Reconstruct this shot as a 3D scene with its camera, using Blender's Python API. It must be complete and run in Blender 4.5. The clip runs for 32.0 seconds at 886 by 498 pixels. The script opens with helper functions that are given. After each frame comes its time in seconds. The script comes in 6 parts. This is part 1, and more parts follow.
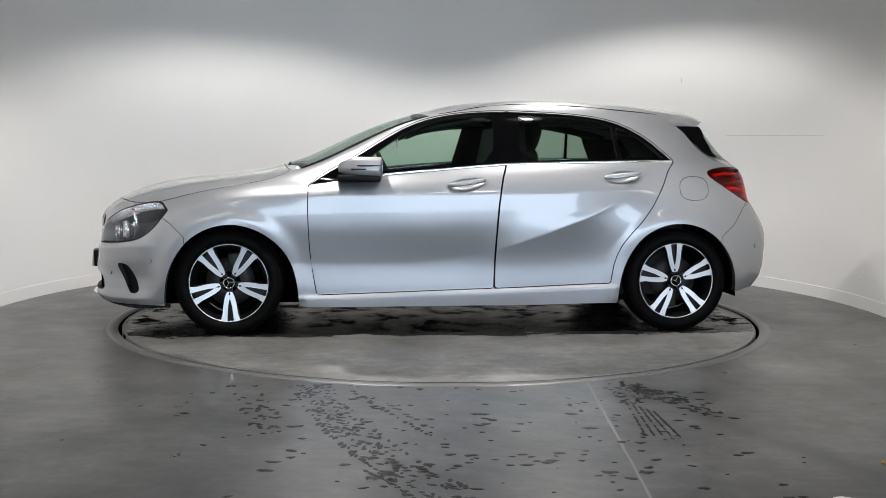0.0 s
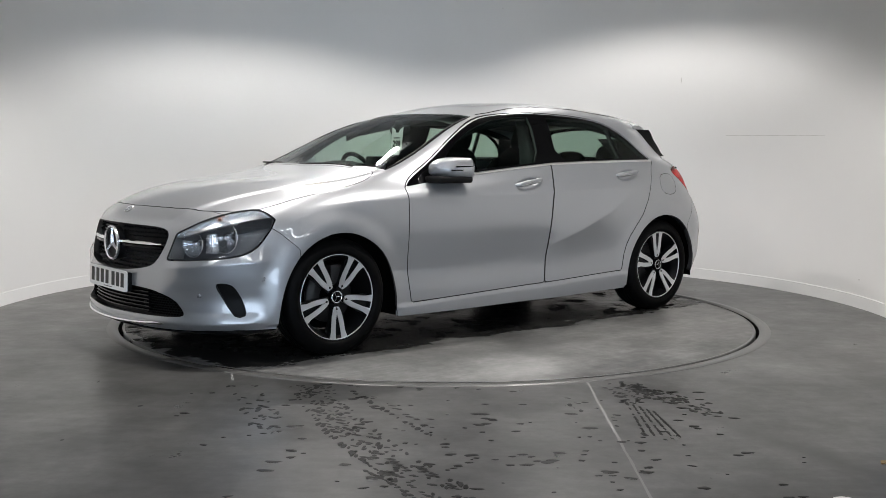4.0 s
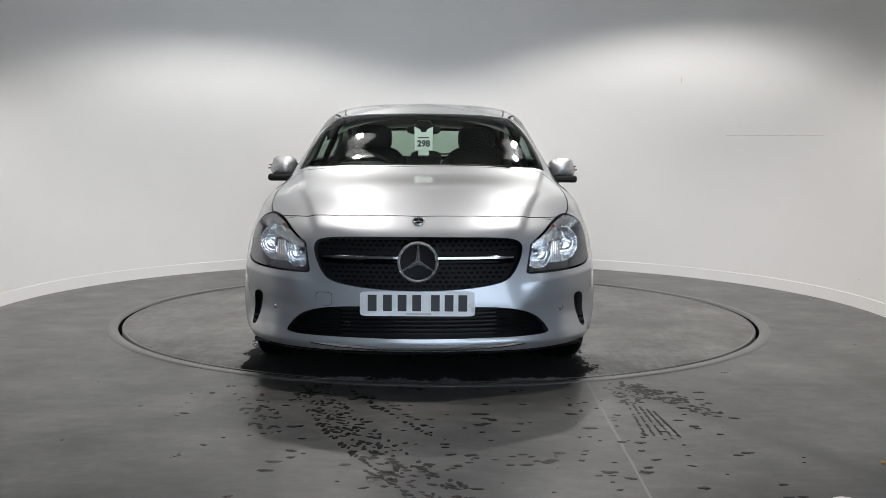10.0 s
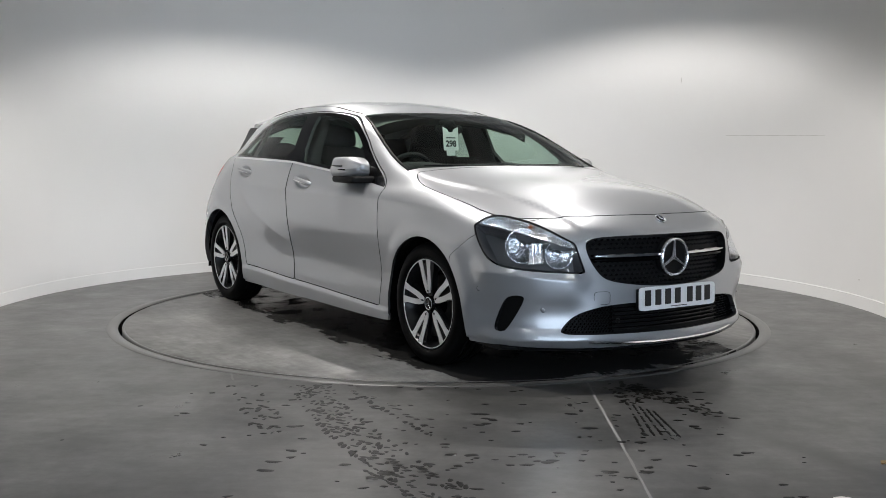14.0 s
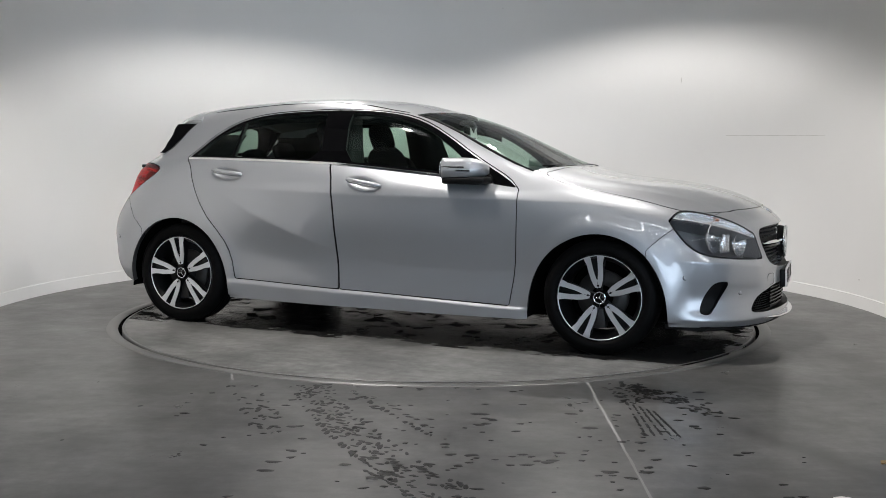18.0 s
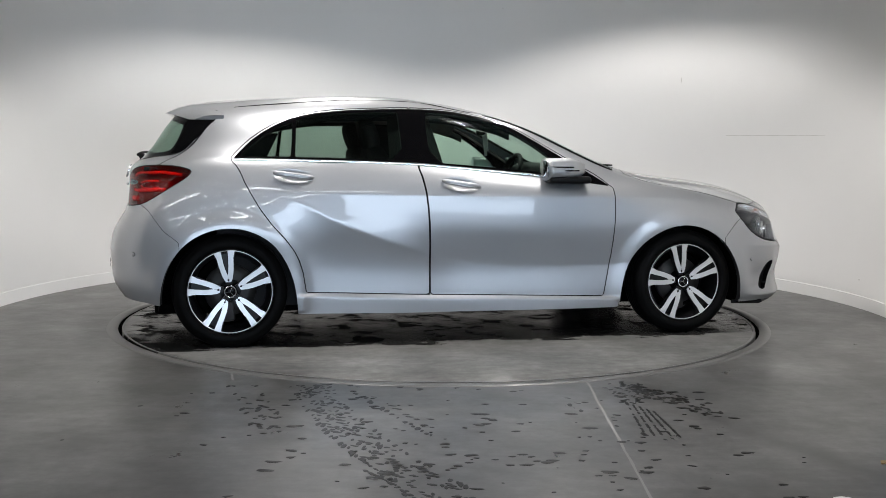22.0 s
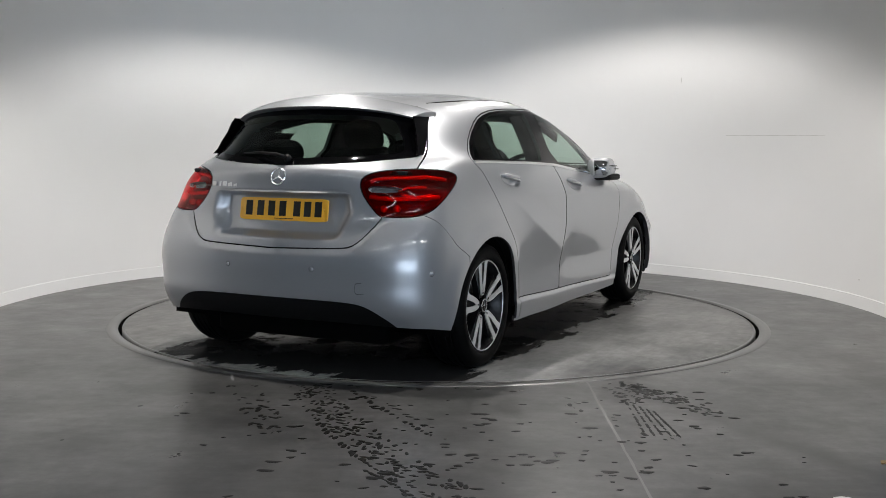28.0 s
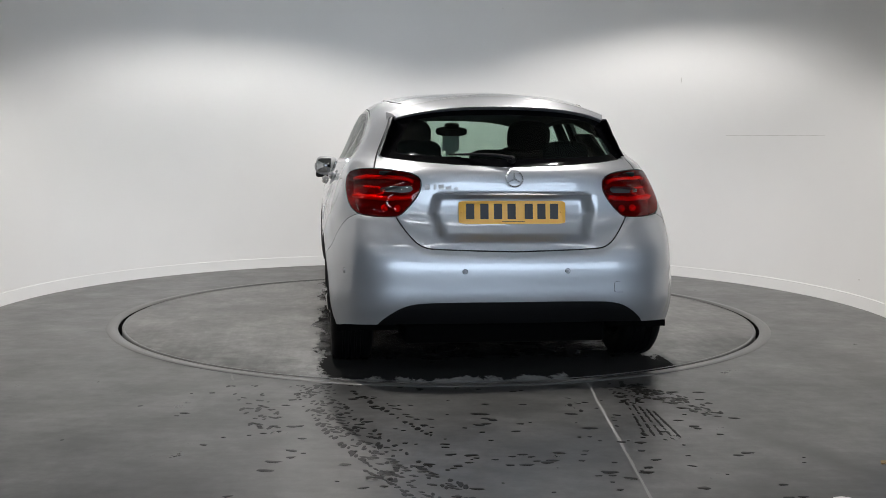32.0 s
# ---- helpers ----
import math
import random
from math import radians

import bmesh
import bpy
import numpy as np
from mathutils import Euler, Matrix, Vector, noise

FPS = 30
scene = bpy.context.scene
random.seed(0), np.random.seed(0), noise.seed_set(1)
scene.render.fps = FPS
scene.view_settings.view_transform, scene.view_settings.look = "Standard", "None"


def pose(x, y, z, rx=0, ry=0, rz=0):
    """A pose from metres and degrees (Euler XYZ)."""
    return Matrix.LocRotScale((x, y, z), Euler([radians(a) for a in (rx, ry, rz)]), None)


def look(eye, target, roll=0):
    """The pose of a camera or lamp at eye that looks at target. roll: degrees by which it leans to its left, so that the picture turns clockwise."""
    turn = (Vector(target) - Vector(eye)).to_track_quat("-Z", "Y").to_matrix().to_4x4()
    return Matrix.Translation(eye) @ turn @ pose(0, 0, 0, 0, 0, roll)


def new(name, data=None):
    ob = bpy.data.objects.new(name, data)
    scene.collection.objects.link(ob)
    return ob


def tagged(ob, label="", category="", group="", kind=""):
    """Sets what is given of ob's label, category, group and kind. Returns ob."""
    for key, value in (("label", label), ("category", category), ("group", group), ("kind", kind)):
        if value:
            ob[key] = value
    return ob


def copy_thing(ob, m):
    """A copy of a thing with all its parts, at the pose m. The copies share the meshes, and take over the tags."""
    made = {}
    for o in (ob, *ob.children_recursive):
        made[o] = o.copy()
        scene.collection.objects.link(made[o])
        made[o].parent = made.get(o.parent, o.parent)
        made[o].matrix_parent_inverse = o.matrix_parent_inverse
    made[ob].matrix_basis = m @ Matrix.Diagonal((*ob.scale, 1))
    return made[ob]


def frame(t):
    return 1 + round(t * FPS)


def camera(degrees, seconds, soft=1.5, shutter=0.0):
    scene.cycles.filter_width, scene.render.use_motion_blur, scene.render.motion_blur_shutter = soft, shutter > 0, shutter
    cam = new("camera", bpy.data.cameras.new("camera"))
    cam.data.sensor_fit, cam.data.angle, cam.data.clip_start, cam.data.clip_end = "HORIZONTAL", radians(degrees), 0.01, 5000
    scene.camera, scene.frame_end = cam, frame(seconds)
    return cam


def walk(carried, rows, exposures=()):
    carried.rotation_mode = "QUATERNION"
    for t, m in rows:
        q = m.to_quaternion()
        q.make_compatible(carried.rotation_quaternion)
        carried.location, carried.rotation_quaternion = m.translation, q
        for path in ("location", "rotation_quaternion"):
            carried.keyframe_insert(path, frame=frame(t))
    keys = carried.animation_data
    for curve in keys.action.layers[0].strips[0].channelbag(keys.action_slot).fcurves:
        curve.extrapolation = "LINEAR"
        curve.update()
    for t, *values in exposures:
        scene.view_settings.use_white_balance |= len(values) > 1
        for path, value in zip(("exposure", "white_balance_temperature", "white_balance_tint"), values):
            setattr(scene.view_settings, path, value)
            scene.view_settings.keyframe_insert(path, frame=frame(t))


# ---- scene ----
# ---------------------------------------------------------------- camera
EYE = Vector((0.0, -6.724, 1.079))
AIM = EYE + Vector((0.00336, 0.99554, -0.09432))
cam = camera(47.54, 32.0, soft=0.65)
walk(cam, [(0, look(EYE, AIM, 0.394)), (32, look(EYE, AIM, 0.394))])

# the turntable turns at an almost even rate
TURN_RATE, TURN_START = 8.4928, 4.208
TABLE_R = 2.043
CAR_ON_TABLE = Matrix.Translation((0.0363, 0.1085, 0.0)) @ Matrix.Rotation(radians(-178.84), 4, "Z")


def table_pose(t):
    drift = np.interp(t, [0, 4, 8, 12, 16, 20, 24, 28, 32], [0, .08, .12, -.20, -.52, 0, .47, .30, 0])
    return Matrix.Rotation(radians(TURN_START + TURN_RATE * t + float(drift)), 4, "Z")


# ---------------------------------------------------------------- world, lights, exposure
scene.view_settings.exposure = 0.0
world = bpy.data.worlds.new("world")
scene.world = world
world.use_nodes = True
world.node_tree.nodes["Background"].inputs[0].default_value = (0.02, 0.021, 0.023, 1)
world.node_tree.nodes["Background"].inputs[1].default_value = 1.0

DRUM_C, DRUM_R, DRUM_H = Vector((-0.02, 0.10, 0)), 3.033, 3.2
LAMPS = [(-0.86, 1.20, 152), (1.02, 1.28, 137), (-0.95, -1.30, 214), (0.98, -1.25, 174)]
for lx, ly, watts in LAMPS:
    lamp = bpy.data.lights.new("downlight_beam", "SPOT")
    lamp.energy, lamp.spot_size, lamp.spot_blend, lamp.shadow_soft_size = watts, radians(130), 0.36, 0.05
    lamp.color = (1.0, 0.955, 0.92)
    new("downlight_beam", lamp).matrix_world = look((lx, ly, 2.985), (lx, ly, 0))
# tube lamps of the hall outside
TUBES = [(-2.6, -4.9, 3.3), (0.4, -4.9, 3.3), (3.4, -4.9, 3.3), (-2.6, -8.2, 3.3), (0.4, -8.2, 3.3), (3.4, -8.2, 3.3)]

# ---------------------------------------------------------------- materials
def material(name, color, rough=0.5, metal=0.0, coat=0.0, spec=0.5):
    m = bpy.data.materials.new(name)
    m.use_nodes = True
    b = m.node_tree.nodes["Principled BSDF"]
    b.inputs["Base Color"].default_value = (*color, 1)
    b.inputs["Roughness"].default_value = rough
    b.inputs["Metallic"].default_value = metal
    b.inputs["Coat Weight"].default_value = coat
    b.inputs["Coat Roughness"].default_value = 0.015
    b.inputs["Coat IOR"].default_value = 1.6
    b.inputs["Specular IOR Level"].default_value = spec
    return m


def nodes_of(m):
    t = m.node_tree
    return t, t.nodes["Principled BSDF"]


def add(t, kind, **sets):
    n = t.nodes.new(kind)
    for key, value in sets.items():
        n.inputs[key.replace("_", " ")].default_value = value
    return n


def ramp(t, source, stops):
    r = t.nodes.new("ShaderNodeValToRGB")
    e = r.color_ramp.elements
    while len(e) < len(stops):
        e.new(0.5)
    for i, (p, c) in enumerate(stops):
        e[i].position = p
        e[i].color = (c, c, c, 1) if isinstance(c, (int, float)) else (*c, 1)
    t.links.new(source, r.inputs[0])
    return r.outputs[0]


def mixed(t, a, b, fac, mode="MIX"):
    m = t.nodes.new("ShaderNodeMix")
    m.data_type, m.blend_type = "RGBA", mode
    for sock, v in ((m.inputs[6], a), (m.inputs[7], b), (m.inputs[0], fac)):
        if isinstance(v, bpy.types.NodeSocket):
            t.links.new(v, sock)
        elif isinstance(v, tuple):
            sock.default_value = (*v, 1)
        else:
            sock.default_value = v
    return m.outputs[2]


def noise_of(t, scale, detail=4.0, rough=0.55, coords=None):
    n = add(t, "ShaderNodeTexNoise", Scale=scale, Detail=detail, Roughness=rough)
    if coords is None:
        c = t.nodes.new("ShaderNodeTexCoord")
        coords = c.outputs["Object"]
    t.links.new(coords, n.inputs["Vector"])
    return n.outputs["Fac"]


def bump(t, b, height, strength, dist=0.002):
    n = add(t, "ShaderNodeBump", Strength=strength, Distance=dist)
    t.links.new(height, n.inputs["Height"])
    t.links.new(n.outputs[0], b.inputs["Normal"])


PAINT = material("silver_paint", (0.40, 0.41, 0.425), 0.42, 0.66, 1.0)
t, b = nodes_of(PAINT)
flake = noise_of(t, 900, 1.0)
t.links.new(mixed(t, (0.35, 0.36, 0.372), (0.415, 0.425, 0.44), flake), b.inputs["Base Color"])
BLACK_GLOSS = material("black_gloss", (0.002, 0.002, 0.0023), 0.05, 0, 0.0, 0.10)
BLACK_PLASTIC = material("black_plastic", (0.005, 0.005, 0.0054), 0.5, spec=0.14)
DARK = material("dark_lining", (0.002, 0.002, 0.002), 0.9, spec=0.03)
SEAL = material("rubber_seal", (0.012, 0.012, 0.013), 0.6)
CHROME = material("chrome", (0.82, 0.83, 0.84), 0.10, 1.0)
EMBLEM = material("bright_emblem", (0.72, 0.73, 0.74), 0.24, 0.75)
SATIN = material("satin_metal", (0.55, 0.56, 0.57), 0.28, 1.0)
TYRE = material("tyre_rubber", (0.0028, 0.0028, 0.0029), 0.55, spec=0.07)
t, b = nodes_of(TYRE)
bump(t, b, noise_of(t, 60), 0.25, 0.001)
ALLOY = material("machined_alloy", (0.66, 0.67, 0.68), 0.34, 0.62, 0.5)
ALLOY_BLACK = material("black_alloy", (0.005, 0.005, 0.0055), 0.3, 0.0, 0.0, 0.2)
DISC = material("brake_disc", (0.03, 0.028, 0.027), 0.5, 0.5)
FABRIC = material("seat_fabric", (0.009, 0.009, 0.0095), 0.9, spec=0.2)
t, b = nodes_of(FABRIC)
bump(t, b, noise_of(t, 220), 0.4, 0.002)
TRIM = material("cabin_trim", (0.010, 0.010, 0.011), 0.7, spec=0.2)
LINER = material("headliner", (0.14, 0.14, 0.135), 0.9)


def glass(name, color, rough=0.0, clear=0.5):
    """A thin pane: clear tinted body with a mirror-like face."""
    m = bpy.data.materials.new(name)
    m.use_nodes = True
    t = m.node_tree
    t.nodes.clear()
    out = t.nodes.new("ShaderNodeOutputMaterial")
    tr = add(t, "ShaderNodeBsdfTransparent", Color=(*color, 1))
    gl = add(t, "ShaderNodeBsdfGlossy", Color=(1, 1, 1, 1), Roughness=rough)
    lw = add(t, "ShaderNodeLayerWeight", Blend=0.5)
    power = t.nodes.new("ShaderNodeMath")
    power.operation = "POWER"
    power.inputs[1].default_value = 4.5
    t.links.new(lw.outputs["Facing"], power.inputs[0])
    fr = t.nodes.new("ShaderNodeMath")
    fr.operation = "MULTIPLY_ADD"
    fr.inputs[1].default_value, fr.inputs[2].default_value = 0.42, 0.03
    t.links.new(power.outputs[0], fr.inputs[0])
    mx = t.nodes.new("ShaderNodeMixShader")
    t.links.new(fr.outputs[0], mx.inputs[0])
    t.links.new(tr.outputs[0], mx.inputs[1])
    t.links.new(gl.outputs[0], mx.inputs[2])
    t.links.new(mx.outputs[0], out.inputs[0])
    return m


GLASS_FRONT = glass("windscreen_glass", (0.64, 0.74, 0.69))
GLASS_SIDE = glass("side_glass", (0.62, 0.75, 0.68))
GLASS_DARK = glass("rear_glass", (0.50, 0.61, 0.55))
LENS = glass("clear_lens", (0.94, 0.95, 0.96))
RED_LENS = glass("red_lens", (0.80, 0.03, 0.025))
LAMP_BED = material("lamp_bed", (0.17, 0.173, 0.18), 0.5, 0.6)
CHROME_RIBBED = material("ribbed_chrome", (0.92, 0.93, 0.94), 0.14, 0.93)
t, b = nodes_of(CHROME_RIBBED)
wave = add(t, "ShaderNodeTexWave", Scale=45.0, Distortion=1.5)
coord = t.nodes.new("ShaderNodeTexCoord")
t.links.new(coord.outputs["Object"], wave.inputs["Vector"])
bump(t, b, wave.outputs["Fac"], 0.6, 0.004)
AMBER = material("amber_bulb", (0.30, 0.09, 0.03), 0.3)
TAIL_BED = material("red_bed", (0.10, 0.003, 0.003), 0.3, 0.3)
t, b = nodes_of(TAIL_BED)
wave = add(t, "ShaderNodeTexWave", Scale=14.0, Distortion=0.5)
wave.bands_direction = "Z"
coord = t.nodes.new("ShaderNodeTexCoord")
t.links.new(coord.outputs["Object"], wave.inputs["Vector"])
bump(t, b, wave.outputs["Fac"], 0.15, 0.006)
TAIL_GUIDE = material("red_light_guide", (0.85, 0.05, 0.03), 0.18, 0.35)
REVERSE_BED = material("reverse_bed", (0.16, 0.15, 0.15), 0.3, 0.8)
BLACK_STUD = material("dark_studs", (0.006, 0.006, 0.0065), 0.25, spec=0.22)
GRILLE_STUD = material("smoked_studs", (0.13, 0.135, 0.145), 0.2, 0.9)
MIRROR_GLASS = material("mirror_glass", (0.40, 0.42, 0.44), 0.02, 1.0)
PLATE_WHITE = material("plate_white", (0.80, 0.80, 0.80), 0.35)
PLATE_YELLOW = material("plate_yellow", (0.82, 0.41, 0.035), 0.35)
LEAF = material("dry_leaf", (0.30, 0.20, 0.09), 0.8)
INK = material("black_ink", (0.01, 0.01, 0.01), 0.5)
PAPER = material("paper", (0.8, 0.8, 0.78), 0.8)

# concrete: broad tone, grain, scuffs; the table's has water and the car's shade painted under it
def concrete(name, damp_shade):
    c = material(name, (0.12, 0.12, 0.115), 0.4, spec=0.36)
    t, b = nodes_of(c)
    broad, fine, scuff = noise_of(t, 0.8, 6), noise_of(t, 14, 6, 0.65), noise_of(t, 2.6, 9, 0.72)
    cloud = noise_of(t, 2.1, 10, 0.66)
    brush_map = t.nodes.new("ShaderNodeMapping")
    brush_map.inputs["Rotation"].default_value = (0, 0, 0.5)
    brush_map.inputs["Scale"].default_value = (1.0, 7.0, 1.0)
    brush_coord = t.nodes.new("ShaderNodeTexCoord")
    t.links.new(brush_coord.outputs["Object"], brush_map.inputs[0])
    brush = noise_of(t, 3.0, 8, 0.7, brush_map.outputs[0])
    tone = ramp(t, broad, [(0.3, (0.059, 0.0585, 0.057)), (0.7, (0.091, 0.090, 0.087))])
    tone = mixed(t, tone, ramp(t, fine, [(0.3, 0.62), (0.7, 1.28)]), 0.7, "MULTIPLY")
    tone = mixed(t, tone, ramp(t, cloud, [(0.34, 0.58), (0.50, 1.0), (0.66, 1.45)]), 0.9, "MULTIPLY")
    tone = mixed(t, tone, ramp(t, brush, [(0.36, 0.75), (0.5, 1.0), (0.64, 1.28)]), 0.45, "MULTIPLY")
    tone = mixed(t, tone, (0.125, 0.123, 0.119), ramp(t, scuff, [(0.58, 0.0), (0.72, 0.5)]))
    rough = ramp(t, scuff, [(0.3, 0.26), (0.7, 0.40)])
    coord = t.nodes.new("ShaderNodeTexCoord")
    sep = t.nodes.new("ShaderNodeSeparateXYZ")
    t.links.new(coord.outputs["Object"], sep.inputs[0])

    def value(op, a, b2):
        n = t.nodes.new("ShaderNodeMath")
        n.operation = op
        for k, v in enumerate((a, b2)):
            if isinstance(v, (int, float)):
                n.inputs[k].default_value = v
            else:
                t.links.new(v, n.inputs[k])
        return n.outputs[0]
    if not damp_shade:
        # old tyre smear running out of the studio
        across = value("ADD", value("MULTIPLY", value("SUBTRACT", sep.outputs[0], 0.95), 0.894), value("MULTIPLY", value("ADD", sep.outputs[1], 2.3), 0.447))
        near = value("SUBTRACT", 1.0, value("MULTIPLY", value("ABSOLUTE", across, 0), 7.0))
        south = value("LESS_THAN", sep.outputs[1], -2.15)
        smear = value("MULTIPLY", value("MULTIPLY", value("MAXIMUM", near, 0), south), noise_of(t, 7.0, 6, 0.7))
        tone = mixed(t, tone, (0.035, 0.034, 0.033), ramp(t, smear, [(0.08, 0.0), (0.5, 0.75)]))
    if damp_shade:
        tone = mixed(t, tone, (1.95, 1.94, 1.92), 1.0, "MULTIPLY")
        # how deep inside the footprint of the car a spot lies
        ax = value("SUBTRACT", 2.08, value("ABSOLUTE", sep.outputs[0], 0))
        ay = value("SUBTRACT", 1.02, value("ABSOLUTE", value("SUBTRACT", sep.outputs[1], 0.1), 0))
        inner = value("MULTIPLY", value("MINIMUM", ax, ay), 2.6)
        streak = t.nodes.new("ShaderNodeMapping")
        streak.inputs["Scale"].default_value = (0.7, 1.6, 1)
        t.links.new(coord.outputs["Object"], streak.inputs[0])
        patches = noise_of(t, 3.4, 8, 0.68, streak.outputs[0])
        # water stain and the car's shade, painted together as one dark footprint mask
        wet_shade = ramp(t, value("ADD", inner, value("MULTIPLY", value("SUBTRACT", patches, 0.5), 1.9)), [(0.22, 0.0), (0.36, 1.0)])
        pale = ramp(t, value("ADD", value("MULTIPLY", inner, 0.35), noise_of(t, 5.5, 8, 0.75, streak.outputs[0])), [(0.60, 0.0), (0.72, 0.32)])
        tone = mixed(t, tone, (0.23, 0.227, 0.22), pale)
        tone = mixed(t, tone, (0.017, 0.0168, 0.0163), wet_shade)
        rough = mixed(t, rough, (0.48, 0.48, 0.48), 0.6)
        rough = mixed(t, rough, (0.22, 0.22, 0.22), wet_shade)
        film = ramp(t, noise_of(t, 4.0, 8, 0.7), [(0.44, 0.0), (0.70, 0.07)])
        t.links.new(mixed(t, (0.36, 0.36, 0.36), film, wet_shade), b.inputs["Specular IOR Level"])
    t.links.new(tone, b.inputs["Base Color"])
    t.links.new(rough, b.inputs["Roughness"])
    bump(t, b, fine, 0.08, 0.002)
    return c


CONCRETE = concrete("polished_concrete", False)
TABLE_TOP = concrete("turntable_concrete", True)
WATER = material("water_film", (0.006, 0.006, 0.0058), 0.34, spec=0.11)
SEAM = material("floor_seam", (0.24, 0.237, 0.23), 0.8)

WALL = material("white_wall", (0.74, 0.74, 0.73), 0.7)
t, b = nodes_of(WALL)
t.links.new(mixed(t, (0.72, 0.72, 0.71), (0.77, 0.77, 0.76), noise_of(t, 1.3, 5)), b.inputs["Base Color"])
bump(t, b, noise_of(t, 40, 5), 0.04, 0.002)
CEIL = material("grey_ceiling", (0.27, 0.27, 0.26), 0.8)
SCUFF = material("wall_scuff", (0.50, 0.49, 0.47), 0.8)
METAL_RIM = material("rim_steel", (0.125, 0.124, 0.12), 0.36, 0.2)


def glow(name, color, power):
    g = bpy.data.materials.new(name)
    g.use_nodes = True
    bsdf = g.node_tree.nodes["Principled BSDF"]
    bsdf.inputs["Base Color"].default_value = (0.8, 0.8, 0.8, 1)
    bsdf.inputs["Emission Color"].default_value = (*color, 1)
    bsdf.inputs["Emission Strength"].default_value = power
    return g


LAMP_WHITE = material("lamp_white", (0.8, 0.8, 0.8), 0.5)
LAMP_GLOW = glow("lamp_glow", (1, 0.99, 0.97), 30)
LAMP_TUBE = glow("lamp_tube", (0.93, 0.97, 1), 14)
LAMP_RING = glow("lamp_ring", (1, 0.99, 0.97), 1.4)
DAYLIGHT = glow("daylight", (0.68, 0.82, 1.0), 6.2)
HALL = material("hall_wall", (0.12, 0.127, 0.14), 0.7)


# ---------------------------------------------------------------- small helpers
def mesh_object(name, verts, faces, mat, parent=None, label="", smooth=True, normals=None):
    me = bpy.data.meshes.new(name)
    me.from_pydata([tuple(map(float, v)) for v in verts], [], [tuple(f) for f in faces])
    me.materials.append(mat)
    if smooth:
        me.shade_smooth()
    if normals is not None:
        me.normals_split_custom_set_from_vertices([tuple(map(float, n)) for n in normals])
    ob = new(name, me)
    ob.parent = parent
    return tagged(ob, label)


def part(name, bm, mat, parent=None, label="", smooth=True, angle=None):
    me = bpy.data.meshes.new(name)
    bm.normal_update()
    if angle is not None:
        for e in bm.edges:
            if len(e.link_faces) == 2 and e.calc_face_angle(0) > radians(angle):
                e.smooth = False
    bm.to_mesh(me)
    bm.free()
    me.materials.append(mat)
    for p in me.polygons:
        p.use_smooth = smooth
    ob = new(name, me)
    ob.parent = parent
    return tagged(ob, label)


def box(bm, size, m=Matrix(), bevel=0.0, segs=2):
    geo = bmesh.ops.create_cube(bm, size=1.0, matrix=m @ Matrix.Diagonal((*size, 1)))
    if bevel:
        edges = list({e for v in geo["verts"] for e in v.link_edges})
        bmesh.ops.bevel(bm, geom=edges, offset=bevel, segments=segs, affect="EDGES", profile=0.5)


def lathe(bm, profile, steps=64, m=Matrix(), arc=(0, 360)):
    """Turns a profile of (radius, height) about the z axis."""
    full = abs(arc[1] - arc[0]) >= 359.9
    n = steps if full else steps + 1
    rows = []
    for i in range(n):
        a = radians(arc[0] + (arc[1] - arc[0]) * i / steps)
        rows.append([bm.verts.new(m @ Vector((r * math.cos(a), r * math.sin(a), z))) for r, z in profile])
    for i in range(steps):
        p, q = rows[i], rows[(i + 1) % n]
        for k in range(len(profile) - 1):
            bm.faces.new((p[k], q[k], q[k + 1], p[k + 1]))


def tube(bm, path, radius, sides=10, closed=False):
    """Sweeps a round section along points."""
    pts = [Vector(p) for p in path]
    rings, n = [], len(pts)
    for i, p in enumerate(pts):
        d = (pts[(i + 1) % n] - pts[i - 1]) if closed or 0 < i < n - 1 else (pts[1] - pts[0] if i == 0 else pts[-1] - pts[-2])
        q = d.normalized().to_track_quat("Z", "Y")
        rr = radius[i] if isinstance(radius, (list, tuple)) else radius
        rings.append([bm.verts.new(p + q @ Vector((rr * math.cos(a), rr * math.sin(a), 0))) for a in np.linspace(0, math.tau, sides, endpoint=False)])
    for i in range(n if closed else n - 1):
        p, q = rings[i], rings[(i + 1) % n]
        best = 0
        if closed and i == n - 1:
            best = min(range(sides), key=lambda s: (p[0].co - q[s].co).length)
        for k in range(sides):
            bm.faces.new((p[k], p[(k + 1) % sides], q[(k + 1 + best) % sides], q[(k + best) % sides]))
    if not closed:
        bm.faces.new(rings[0][::-1])
        bm.faces.new(rings[-1])


def empty(name, label, category, group="", kind=""):
    ob = new(name)
    return tagged(ob, label, category, group, kind)


# ---------------------------------------------------------------- the round room
def ring_sheet(bm, r0, r1, steps=128, z=0.0, arc=(0, 360)):
    lathe(bm, [(r1, z), (r0, z)], steps, arc=arc)


